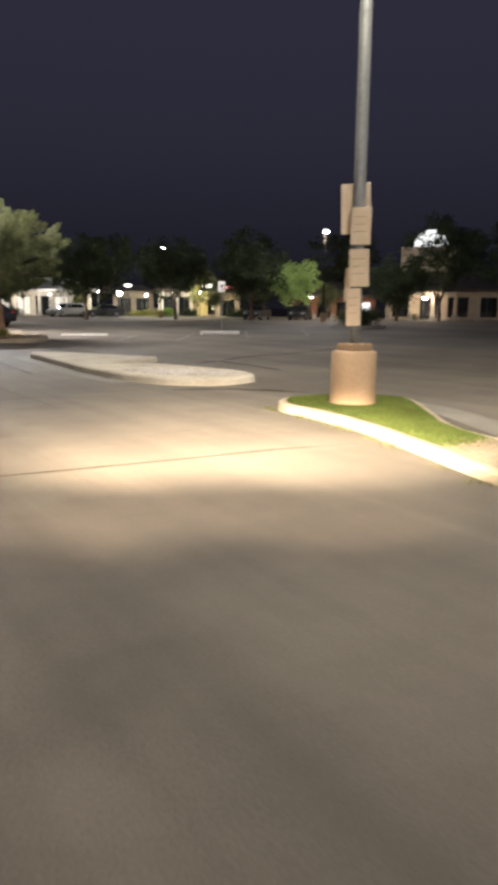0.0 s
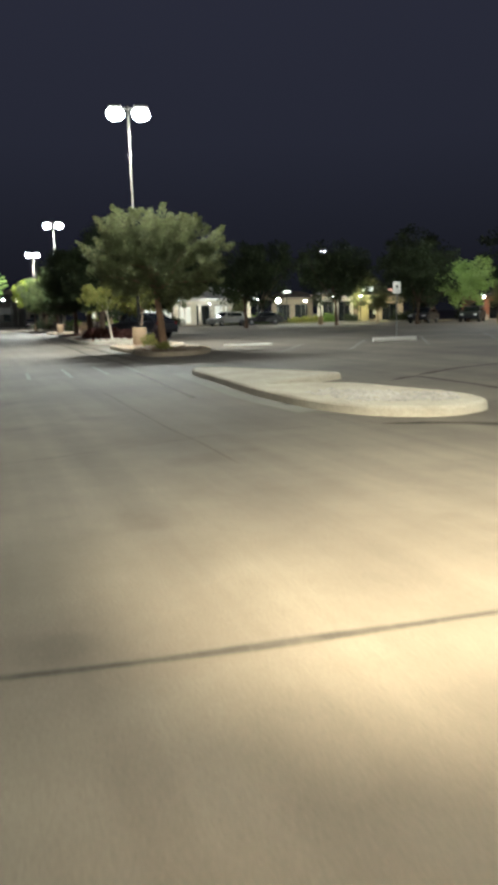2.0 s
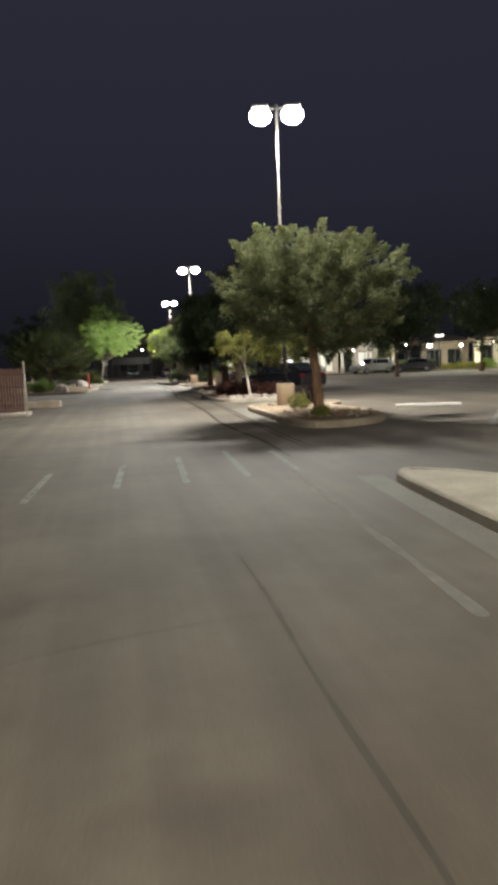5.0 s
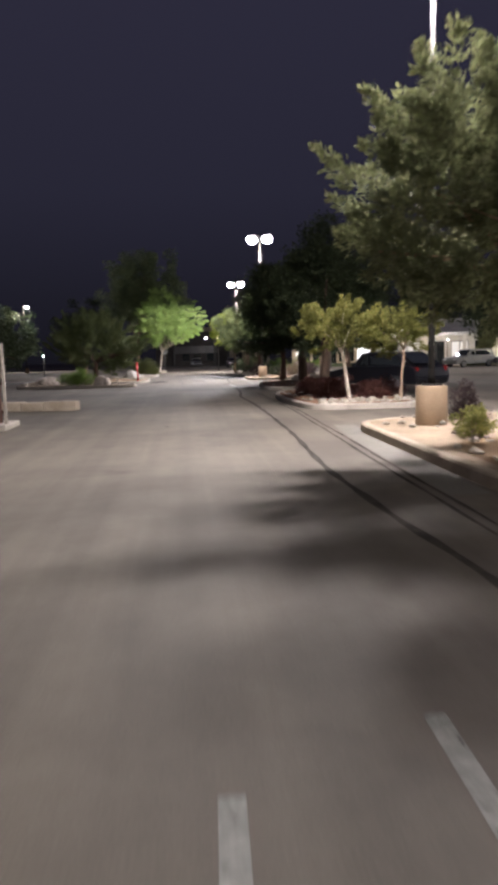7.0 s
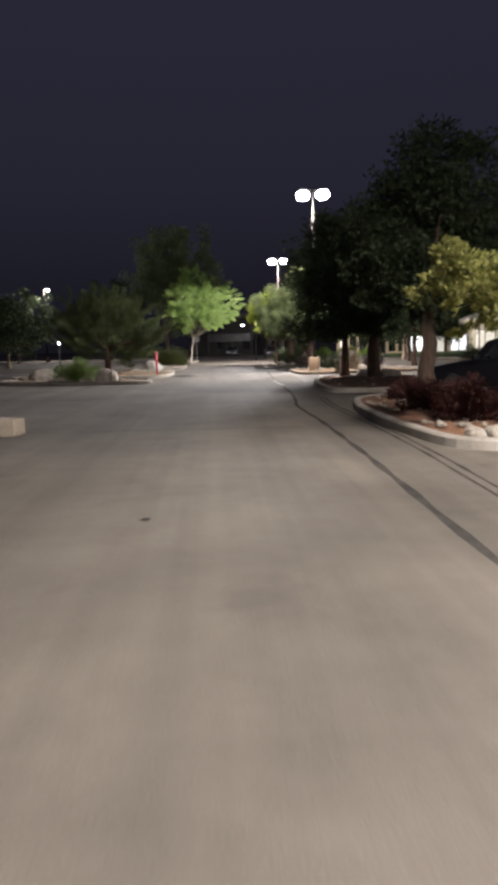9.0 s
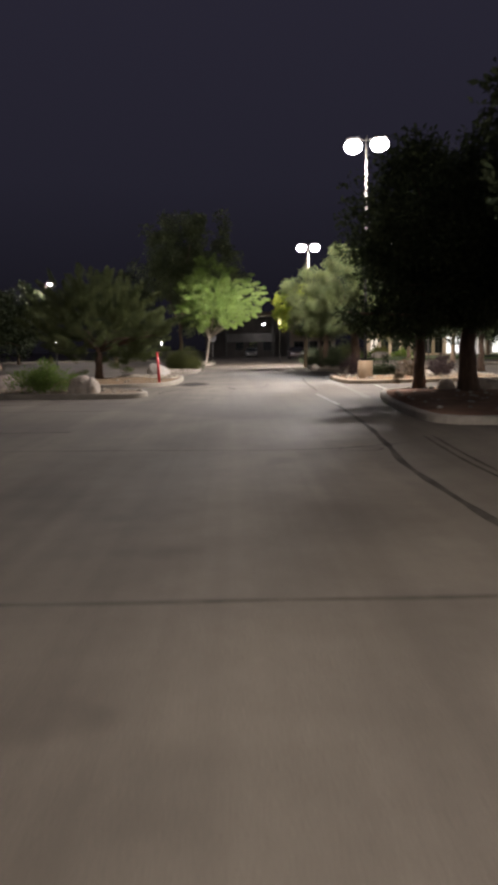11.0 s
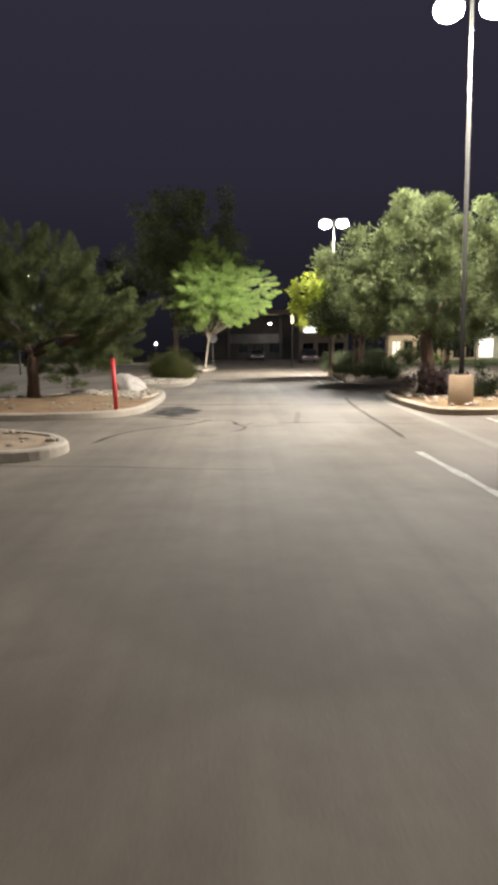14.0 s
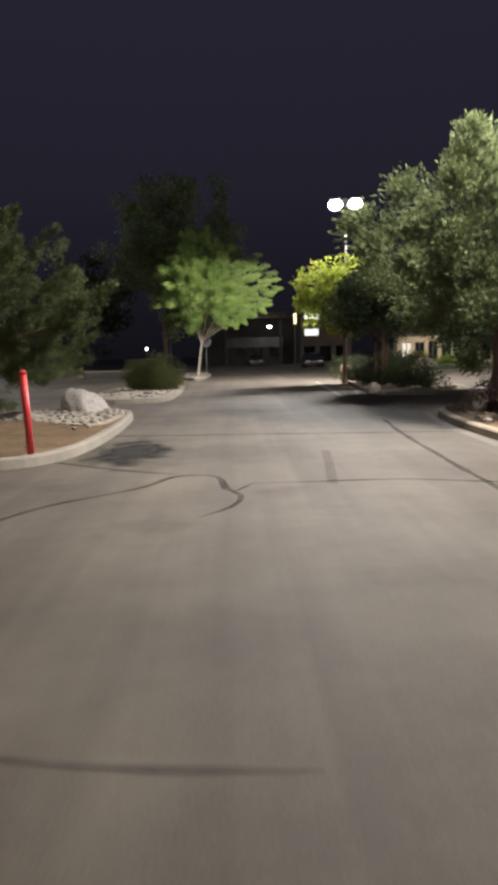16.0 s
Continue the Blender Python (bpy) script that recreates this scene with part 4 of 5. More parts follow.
# the broad tree in front of the first mast
tree("broad grey-green tree with a slim rust-brown trunk", 4.15, -22.5, 0.14, 2.2, (-0.1, -0.15, 2.98), (2.6, 2.15, 1.42), LEAF_ELM, 41, clumps=330, per=180, size=0.085,
     clump=0.30, lean=(-0.15, 0.1), limbs=10, lower=1.0, ragged=0.05, slim=0.42, spray=0.42, rise=0.6, bark=DUNBARK, vase=0.26, boughs=((-1.95, 0.0, 2.45), (1.3, -0.9, 2.2)))
# young yellow-green trees on the hedge island
tree("small young tree with yellow-green leaves and a pale stem", 4.4, -12.0, 0.055, 1.45, (-0.45, 0.05, 2.0), (0.98, 1.0, 0.60), LEAF_YELLOW, 42, clumps=95, per=120, size=0.075,
     clump=0.18, spray=0.36, rise=0.75, bark=PALEBARK, lean=(-0.22, 0), limbs=10, ragged=0.22)
tree("small young tree with yellow-green leaves and a pale stem", 5.85, -11.8, 0.055, 1.4, (0.0, 0.1, 1.85), (0.8, 0.85, 0.45), LEAF_YELLOW, 43, clumps=72, per=110, size=0.08,
     clump=0.17, spray=0.42, rise=0.5, limbs=10, ragged=0.34, lean=(0.1, 0))
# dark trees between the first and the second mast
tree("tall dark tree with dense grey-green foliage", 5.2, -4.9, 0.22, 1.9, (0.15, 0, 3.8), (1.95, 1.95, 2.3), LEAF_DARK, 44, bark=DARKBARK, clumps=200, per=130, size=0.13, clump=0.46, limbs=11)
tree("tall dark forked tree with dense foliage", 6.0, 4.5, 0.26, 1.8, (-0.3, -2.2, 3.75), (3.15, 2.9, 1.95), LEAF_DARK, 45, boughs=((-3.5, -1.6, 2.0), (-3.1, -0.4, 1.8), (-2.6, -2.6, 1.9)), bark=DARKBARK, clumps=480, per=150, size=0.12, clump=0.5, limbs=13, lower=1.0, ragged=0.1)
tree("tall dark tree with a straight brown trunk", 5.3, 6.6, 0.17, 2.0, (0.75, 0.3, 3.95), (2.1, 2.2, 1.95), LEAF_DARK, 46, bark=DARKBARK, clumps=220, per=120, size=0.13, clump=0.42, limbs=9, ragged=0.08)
# the pine by the second mast and its neighbours
tree("bushy pine with lit grey-green needle clumps", 5.3, 17.2, 0.24, 1.7, (0.1, -0.2, 3.3), (2.65, 2.8, 2.2), LEAF_PINE, 47, clumps=130, per=820, size=0.11, clump=0.52, slim=0.28, bark=DARKBARK,
     limbs=4, ragged=0.17, shell=0.36, spray=0.2, rise=0.6, flat=0.9)
tree("small tree with slim dark stems", 5.35, 29.5, 0.09, 1.8, (0.0, 0, 3.2), (1.9, 1.9, 1.5), LEAF_DARK, 48, clumps=130, per=110, size=0.14, clump=0.4, stems=3, limbs=4, bark=DARKBARK)
tree("small tree with lime-green leaves under a mast lamp", 4.9, 34.6, 0.10, 2.0, (-0.5, 0, 3.7), (1.75, 1.7, 1.75), LEAF_LIME, 49, clumps=90, per=80, size=0.16, clump=0.36, limbs=9, ragged=0.3)
# trees to the west of the aisle
tree("low spreading pine with brown trunk on mulch", -5.75, 17.0, 0.19, 1.25, (0.05, 0, 2.4), (2.8, 2.6, 1.9), LEAF_FIR, 50, clumps=320, per=420, size=0.10, clump=0.22, slim=0.13, bark=DARKBARK,
     limbs=6, ragged=0.15, shell=0.42, lower=1.0, spray=0.62, rise=0.8, boughs=((3.3, -0.6, 2.3), (3.1, -1.2, 1.95)))
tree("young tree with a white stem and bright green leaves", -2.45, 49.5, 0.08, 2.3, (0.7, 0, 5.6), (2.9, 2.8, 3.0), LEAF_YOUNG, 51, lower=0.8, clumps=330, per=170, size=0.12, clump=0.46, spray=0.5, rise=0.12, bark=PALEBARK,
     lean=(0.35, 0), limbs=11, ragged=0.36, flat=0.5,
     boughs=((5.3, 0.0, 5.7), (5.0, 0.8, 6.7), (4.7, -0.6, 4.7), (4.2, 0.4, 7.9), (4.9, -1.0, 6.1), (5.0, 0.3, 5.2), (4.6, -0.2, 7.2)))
tree("tall dim tree behind a young one", -5.2, 57.0, 0.20, 3.5, (1.0, 0, 8.8), (4.8, 4.2, 6.2), LEAF_DIM, 52, clumps=260, per=130, size=0.26, clump=0.8, limbs=10)
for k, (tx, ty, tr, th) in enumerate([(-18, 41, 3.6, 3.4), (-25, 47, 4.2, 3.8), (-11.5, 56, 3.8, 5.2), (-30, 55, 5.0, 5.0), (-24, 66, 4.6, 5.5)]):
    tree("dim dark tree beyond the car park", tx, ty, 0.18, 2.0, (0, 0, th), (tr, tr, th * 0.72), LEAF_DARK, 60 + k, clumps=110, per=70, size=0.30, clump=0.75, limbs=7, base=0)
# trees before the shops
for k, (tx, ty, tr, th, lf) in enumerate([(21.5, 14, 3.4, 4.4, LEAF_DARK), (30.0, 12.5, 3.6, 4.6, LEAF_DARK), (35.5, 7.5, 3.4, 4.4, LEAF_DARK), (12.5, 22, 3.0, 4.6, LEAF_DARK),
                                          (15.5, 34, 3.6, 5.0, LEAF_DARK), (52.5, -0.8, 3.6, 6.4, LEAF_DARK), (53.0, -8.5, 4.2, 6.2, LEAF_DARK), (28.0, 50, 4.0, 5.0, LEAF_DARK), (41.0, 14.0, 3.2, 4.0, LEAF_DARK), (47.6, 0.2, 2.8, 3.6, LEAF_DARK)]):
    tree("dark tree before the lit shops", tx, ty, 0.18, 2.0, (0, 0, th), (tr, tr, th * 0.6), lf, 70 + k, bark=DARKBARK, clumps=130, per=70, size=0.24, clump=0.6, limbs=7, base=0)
tree("pale dim tree rising beside a yellow-lit shop", 40.4, 27.2, 0.12, 2.6, (0.2, 0, 4.9), (2.2, 1.7, 1.4), LEAF_ELM, 82, clumps=90, per=75, size=0.24, clump=0.5, limbs=8, ragged=0.4, base=0)
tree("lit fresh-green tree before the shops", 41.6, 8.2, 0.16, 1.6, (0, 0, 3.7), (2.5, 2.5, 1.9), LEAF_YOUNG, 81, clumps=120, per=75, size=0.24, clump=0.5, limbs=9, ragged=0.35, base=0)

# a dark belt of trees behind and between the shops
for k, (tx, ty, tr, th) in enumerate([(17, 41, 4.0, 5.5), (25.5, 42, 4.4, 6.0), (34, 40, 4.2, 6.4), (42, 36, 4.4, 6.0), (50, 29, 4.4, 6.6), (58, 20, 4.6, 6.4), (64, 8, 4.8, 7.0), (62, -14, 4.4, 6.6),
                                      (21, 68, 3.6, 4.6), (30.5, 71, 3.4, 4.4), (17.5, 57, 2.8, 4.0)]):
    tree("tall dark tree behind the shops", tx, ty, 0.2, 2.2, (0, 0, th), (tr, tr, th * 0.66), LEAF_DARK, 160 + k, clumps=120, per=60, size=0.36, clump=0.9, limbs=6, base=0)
for k, (tx, ty, tr, th) in enumerate([(27.4, 31.0, 0.8, 2.4), (39.9, 25.6, 1.0, 2.7), (36.4, 15.6, 1.3, 2.4), (44.5, 6.8, 1.3, 2.4)]):
    tree("small dim green tree before the lit shops", tx, ty, 0.08, 1.1, (0, 0, th), (tr, tr, th * 0.5), LEAF_ELM, 180 + k, clumps=60, per=60, size=0.16, clump=0.35, limbs=6, ragged=0.4, base=0)

# shrubs
shrub("low yellow-green shrub on sandy soil", 4.05, -20.9, (0.30, 0.30, 0.40), LEAF_YELLOW, 90, clumps=22, size=0.06)
shrub("low yellow-green shrub at the foot of a tree", 3.75, -23.9, (0.28, 0.28, 0.2), LEAF_YELLOW, 91, clumps=20, size=0.06)
shrub("dark twiggy shrub beside a concrete pier", 5.0, -18.4, (0.36, 0.36, 0.58), LEAF_PLUM, 92, clumps=22, size=0.09, slim=0.15)
for k, (sx, sy, sr) in enumerate([(5.15, -11.6, 0.5), (4.0, -10.9, 0.5), (4.6, -9.9, 0.55), (4.0, -8.8, 0.55), (5.2, -7.2, 0.6), (4.3, -6.4, 0.55), (5.6, -10.6, 0.6)]):
    shrub("dark red leafy shrub on rust mulch", sx, sy, (sr, sr, 0.5), LEAF_RED, 100 + k, clumps=26, size=0.08)
for k, (sx, sy, sr, sz, lf) in enumerate([(5.1, 15.8, 0.62, 0.95, LEAF_PLUM), (6.2, 15.6, 0.55, 0.75, LEAF_DARK), (7.1, 14.1, 0.7, 0.8, TWIG), (8.0, 13.9, 0.6, 0.75, LEAF_PLUM),
                                          (5.9, 18.6, 0.6, 0.8, LEAF_DARK)]):
    shrub("dark rounded shrub among stones on an island", sx, sy, (sr, sr, sz), lf, 110 + k, clumps=30, size=0.08)
for k, (sx, sy, sr, sz) in enumerate([(6.2, 27.4, 0.9, 1.1), (5.55, 31.6, 0.65, 0.9), (5.5, 35.2, 0.6, 0.8), (5.8, 29.8, 1.0, 1.2), (6.4, 32.6, 1.1, 1.3), (5.9, 36.2, 0.9, 1.0), (6.3, 40.0, 1.1, 1.1), (6.5, 44.0, 1.0, 1.0)]):
    shrub("dark green shrub on a long island", sx, sy, (sr, sr, sz), LEAF_DARK, 120 + k, clumps=40, size=0.10)
shrub("large rounded olive-brown bush on pale gravel", -3.1, 30.6, (1.1, 1.15, 1.15), LEAF_OLIVE, 130, clumps=150, per=150, size=0.09, slim=0.25)
shrub("loose grassy green shrub beside boulders", -5.6, 7.5, (0.85, 0.7, 0.85), LEAF_BRIGHT, 131, clumps=40, size=0.14, slim=0.15)
shrub("small tuft of dry grass on the asphalt edge", 5.9, 11.6, (0.13, 0.13, 0.5), TWIG, 132, clumps=9, per=40, size=0.14, slim=0.08, base=0.0)
for k, (sx, sy) in enumerate([(26.9, 31.2), (29.6, 30.6), (36.9, 27.0), (43.5, 22.0), (50.0, 10.0), (10.5, 66), (14.0, 70.5), (17.5, 72), (20, 70)]):
    shrub("green shrub before a lit building", sx, sy, (1.3, 1.1, 1.0), LEAF_BRIGHT if k < 3 or k > 5 else LEAF_DARK, 140 + k, clumps=34, per=70, size=0.16, base=0.0)


# low dark shrubs before the shops
for k, (sx, sy, sr, sz) in enumerate([(20.4, 33.0, 0.9, 1.0), (31.4, 29.4, 0.8, 1.3), (38.9, 25.4, 0.9, 0.9), (44.6, 21.0, 1.4, 1.1), (47.5, 16.0, 1.3, 1.0), (51.5, 8.0, 1.2, 1.3), (54.0, 4.0, 1.0, 1.0)]):
    shrub("dark clipped shrub before the shops", sx, sy, (sr, 0.9, sz), LEAF_DARK, 420 + k, clumps=30, per=60, size=0.16, base=0.1)
shrub("dark rounded hedge on a bay island", 27.6, -16.0, (1.25, 1.1, 1.0), LEAF_DARK, 440, clumps=70, per=80, size=0.12, base=0.12)
# lit planting between the shops
for k, (sx, sy) in enumerate([(33.4, 28.9), (34.6, 28.3), (35.7, 27.8)]):
    shrub("lit yellow-green shrub between the shops", sx, sy, (0.8, 0.6, 0.65), LEAF_YELLOW, 450 + k, clumps=30, per=70, size=0.13, base=0.1)
shrub("yellow-green clipped bush on a lawn", 16.8, 67.7, (1.1, 1.0, 1.3), LEAF_YELLOW, 455, clumps=40, per=70, size=0.15, base=0.1)


# ---- boulders ----
def boulder(label, x, y, sx, sy, sz, seed, turn=0.0, base=0.1, mat=None, square=0.8, skew=0.0, crease=0.0):
    bm = bmesh.new()
    bmesh.ops.create_icosphere(bm, subdivisions=4, radius=1.0)
    sh = Vector((seed * 1.9, seed * 0.7, seed * 2.3))
    for v in bm.verts:
        d = v.co.normalized()
        q = 1 + 0.22 * noise.noise(d * 1.1 + sh) + 0.09 * noise.noise(d * 3.1 + sh) + 0.03 * noise.noise(d * 8 + sh)
        c = d * q
        c.x = math.copysign(abs(c.x) ** square, c.x)
        c.y = math.copysign(abs(c.y) ** square, c.y)
        if crease:
            c *= 1 - crease * math.exp(-((d.x - 0.08 - 0.12 * d.z) / 0.09) ** 2)
        v.co = Vector(((c.x + skew * max(0.0, c.z)) * sx / 2, c.y * sy / 2, max(-0.25, c.z) * sz))
    me = bpy.data.meshes.new("boulder")
    bm.to_mesh(me)
    bm.free()
    me.polygons.foreach_set("use_smooth", [True] * len(me.polygons))
    return solid("boulder", me, mat or STONE, label, "rock", "boulders of the islands", at=pose(x, y, base, 0, 0, turn))


boulder("pale split boulder on a curbed island", -4.3, 6.95, 0.88, 0.75, 0.52, 1, 0, 0.1, None, 0.55, 0.0, 0.22)
boulder("pale low boulder beside a shrub", -7.6, 10.0, 1.3, 0.8, 0.5, 2, 20)
boulder("flat pale rock on a curbed island", -6.6, 10.0, 0.8, 0.5, 0.28, 3, 0)
boulder("large smooth grey boulder with a sloping back", -3.42, 19.8, 1.05, 0.9, 0.56, 4, 0, 0.16, GREYROCK, 1.0, -0.45)
boulder("flat pale slab of rock beside a boulder", -4.7, 18.6, 1.3, 0.6, 0.18, 5, 8, 0.12)
boulder("pale rock on a mown lawn", 15.7, 61.8, 2.2, 1.2, 0.7, 11, 10)
boulder("rust-tinted rock on a stony island", 5.0, 17.9, 0.7, 0.5, 0.45, 6, 30)
boulder("pale rock on bark mulch", 6.9, 5.6, 0.9, 0.6, 0.35, 7, 0)
boulder("pale rock on bark mulch", 5.9, 6.0, 0.6, 0.45, 0.3, 8, 40)
boulder("pale rock on a stony island", 4.6, 26.6, 0.5, 0.4, 0.28, 9, 0)
boulder("pale rock on a stony island", 7.4, 13.4, 0.6, 0.4, 0.3, 10, 15)
for k in range(16):
    r_ = spun(200 + k)
    boulder("pale fist-sized rock edging a bed", 3.45 + 0.19 * k + r_.uniform(-0.08, 0.08), -12.55 + r_.uniform(-0.15, 0.25), r_.uniform(0.16, 0.34), r_.uniform(0.14, 0.26), r_.uniform(0.06, 0.13), 20 + k, r_.uniform(0, 180), 0.13, PEBBLE)

# ---- posts, stops and signs ----
rp = thing("bollard", pose(-2.75, 12.75, 0.12, 1.2, -2.0, 0), "red painted steel pipe bollard on a mulch bed", "bollard")
part("pipe", Mesh().tube([(0, 0, -0.1), (0, 0, 1.09)], [0.048, 0.048], 18), RED, rp, smooth=True)
part("cap", Mesh().lathe([(0.051, 1.09), (0.051, 1.12), (0.038, 1.14), (0.012, 1.15)], 18), RED, rp, smooth=True)
part("footing", Mesh().lathe([(0.13, -0.05), (0.13, 0.01), (0.11, 0.02)], 16), CURB, rp)


def wheel_stop(x0, y0, x1, y1, h, w, label):
    length = math.hypot(x1 - x0, y1 - y0)
    a = math.degrees(math.atan2(y1 - y0, x1 - x0))
    t = thing("wheel_stop", pose((x0 + x1) / 2, (y0 + y1) / 2, 0, 0, 0, a), label, "wheel stop", "concrete wheel stops")
    half = w / 2
    prof = [(-half, 0), (half, 0), (half, h * 0.45), (half * 0.72, h * 0.95), (half * 0.6, h), (-half * 0.6, h), (-half * 0.72, h * 0.95), (-half, h * 0.45)]
    vs = [(x, yy, zz) for x in (-length / 2, -length / 2 + 0.03, length / 2 - 0.03, length / 2) for yy, zz in
          ([(q * 0.93, z_ * 0.95) for q, z_ in prof] if abs(x) > length / 2 - 0.01 else prof)]
    k = len(prof)
    fs = [(j * k + i, j * k + (i + 1) % k, (j + 1) * k + (i + 1) % k, (j + 1) * k + i) for j in range(3) for i in range(k)]
    fs += [tuple(reversed(range(k))), tuple(range(3 * k, 4 * k))]
    part("block", Mesh().add(vs, fs), PALE, t)
    for px in (-length * 0.3, length * 0.3):
        part("anchor_pin", Mesh().lathe([(0.022, h), (0.022, h + 0.008), (0.012, h + 0.012)], 8, (px, 0, 0)), STEEL, t)
    return t


wheel_stop(12.95, -21.7, 14.65, -22.2, 0.17, 0.22, "pale concrete wheel stop below a white sign")
wheel_stop(7.25, -19.95, 9.0, -20.65, 0.08, 0.16, "low worn concrete wheel stop beside a tree island")


def stone_edging(x, y, turn):
    """A low row of rough tan blocks that ends a bed."""
    t = thing("stone_edging", pose(x, y, 0, 0, 0, turn), "low row of long rough tan stone blocks edging the aisle", "edging")
    r_ = spun(77)
    at = 0.0
    for k in range(4):
        w, h, dep = r_.uniform(0.62, 1.0), r_.uniform(0.26, 0.30), r_.uniform(0.36, 0.42)
        bm = bmesh.new()
        bmesh.ops.create_cube(bm, size=1.0)
        bmesh.ops.subdivide_edges(bm, edges=bm.edges[:], cuts=4, use_grid_fill=True)
        for v in bm.verts:
            q = Vector((v.co.x * w, v.co.y * dep, (v.co.z + 0.5) * h))
            n_ = noise.noise_vector(q * 4 + Vector((k * 3.1, 0, 0))) * 0.014
            edge = sum(abs(u) > 0.45 for u in v.co)
            v.co = Vector((q.x * (0.97 if edge > 1 else 1) + n_.x - at - w / 2, q.y * (0.95 if edge > 1 else 1) + n_.y, max(0.0, q.z * (0.96 if edge > 1 else 1) + n_.z)))
        me = bpy.data.meshes.new("stone_block")
        bm.to_mesh(me)
        bm.free()
        part("stone_block", me, CURB_TAN, t)
        at += w + 0.012
    return t


stone_edging(-3.15, -9.95, -13)
wheel_stop(-9.5, 15.6, -11.5, 16.0, 0.2, 0.3, "pale concrete wheel stop of a parking bay")


def parking_sign(x, y, turn):
    t = thing("sign_post", pose(x, y, 0, 0, 0, turn), "white parking sign on a slim steel post", "sign")
    part("post", Mesh().box(-0.025, -0.018, 0, 0.025, 0.018, 2.3, 0.004), STEEL, t)
    face = part("sign_plate", Mesh().box(-0.155, -0.028, 1.90, 0.155, -0.019, 2.36, 0.003), WHITE, t, "white rectangular plate with faint print")
    part("print_block", Mesh().box(-0.06, -0.033, 2.10, 0.06, -0.0285, 2.22), INK, face, "small dark print")
    for q in range(2):
        part("print_line", Mesh().box(-0.10, -0.033, 1.955 + 0.06 * q, 0.10, -0.0285, 1.98 + 0.06 * q), INK, face, "small dark print")
    return t


parking_sign(14.25, -21.4, -35)


def octagon_sign(x, y, turn):
    t = thing("sign_post", pose(x, y, 0, 0, 0, turn), "grey-backed octagonal road sign on a steel post", "sign")
    part("post", Mesh().box(-0.03, -0.02, 0, 0.03, 0.02, 2.1, 0.004), STEEL, t)
    ring = [(0.38 * math.cos(math.pi / 8 + k * math.pi / 4), 2.35 + 0.38 * math.sin(math.pi / 8 + k * math.pi / 4)) for k in range(8)]
    part("sign_plate", Mesh().side_prism(ring, -0.03, -0.022), ALLOY, t, "bare aluminium back of the plate")
    return t


octagon_sign(-1.9, 51.2, 0)


def slat_fence():
    t = thing("enclosure", pose(-3.85, -15.5, 0.1), "brown slatted wooden enclosure on a low concrete slab", "fence")
    part("slab", Mesh().box(-2.6, -0.3, -0.1, 0.05, 1.0, 0.03, 0.02), CURB, t, "pale concrete slab")
    for px, py in ((0.0, 0.0), (-2.2, 0.0)):
        part("post", Mesh().box(px - 0.03, py - 0.03, 0.02, px + 0.03, py + 0.03, 1.72, 0.006), CURB, t, "pale steel post")
    for z in (0.25, 0.85, 1.35):
        part("rail", Mesh().box(-2.15, 0.01, z, -0.05, 0.05, z + 0.07, 0.006), WOOD, t)
    for k in range(23):
        x = -0.07 - 0.092 * k
        part("slat", Mesh().box(x - 0.076, -0.02, 0.06, x, 0.005, 1.5 + 0.01 * math.sin(k * 2.1), 0.004), WOOD, t)
    return t


slat_fence()


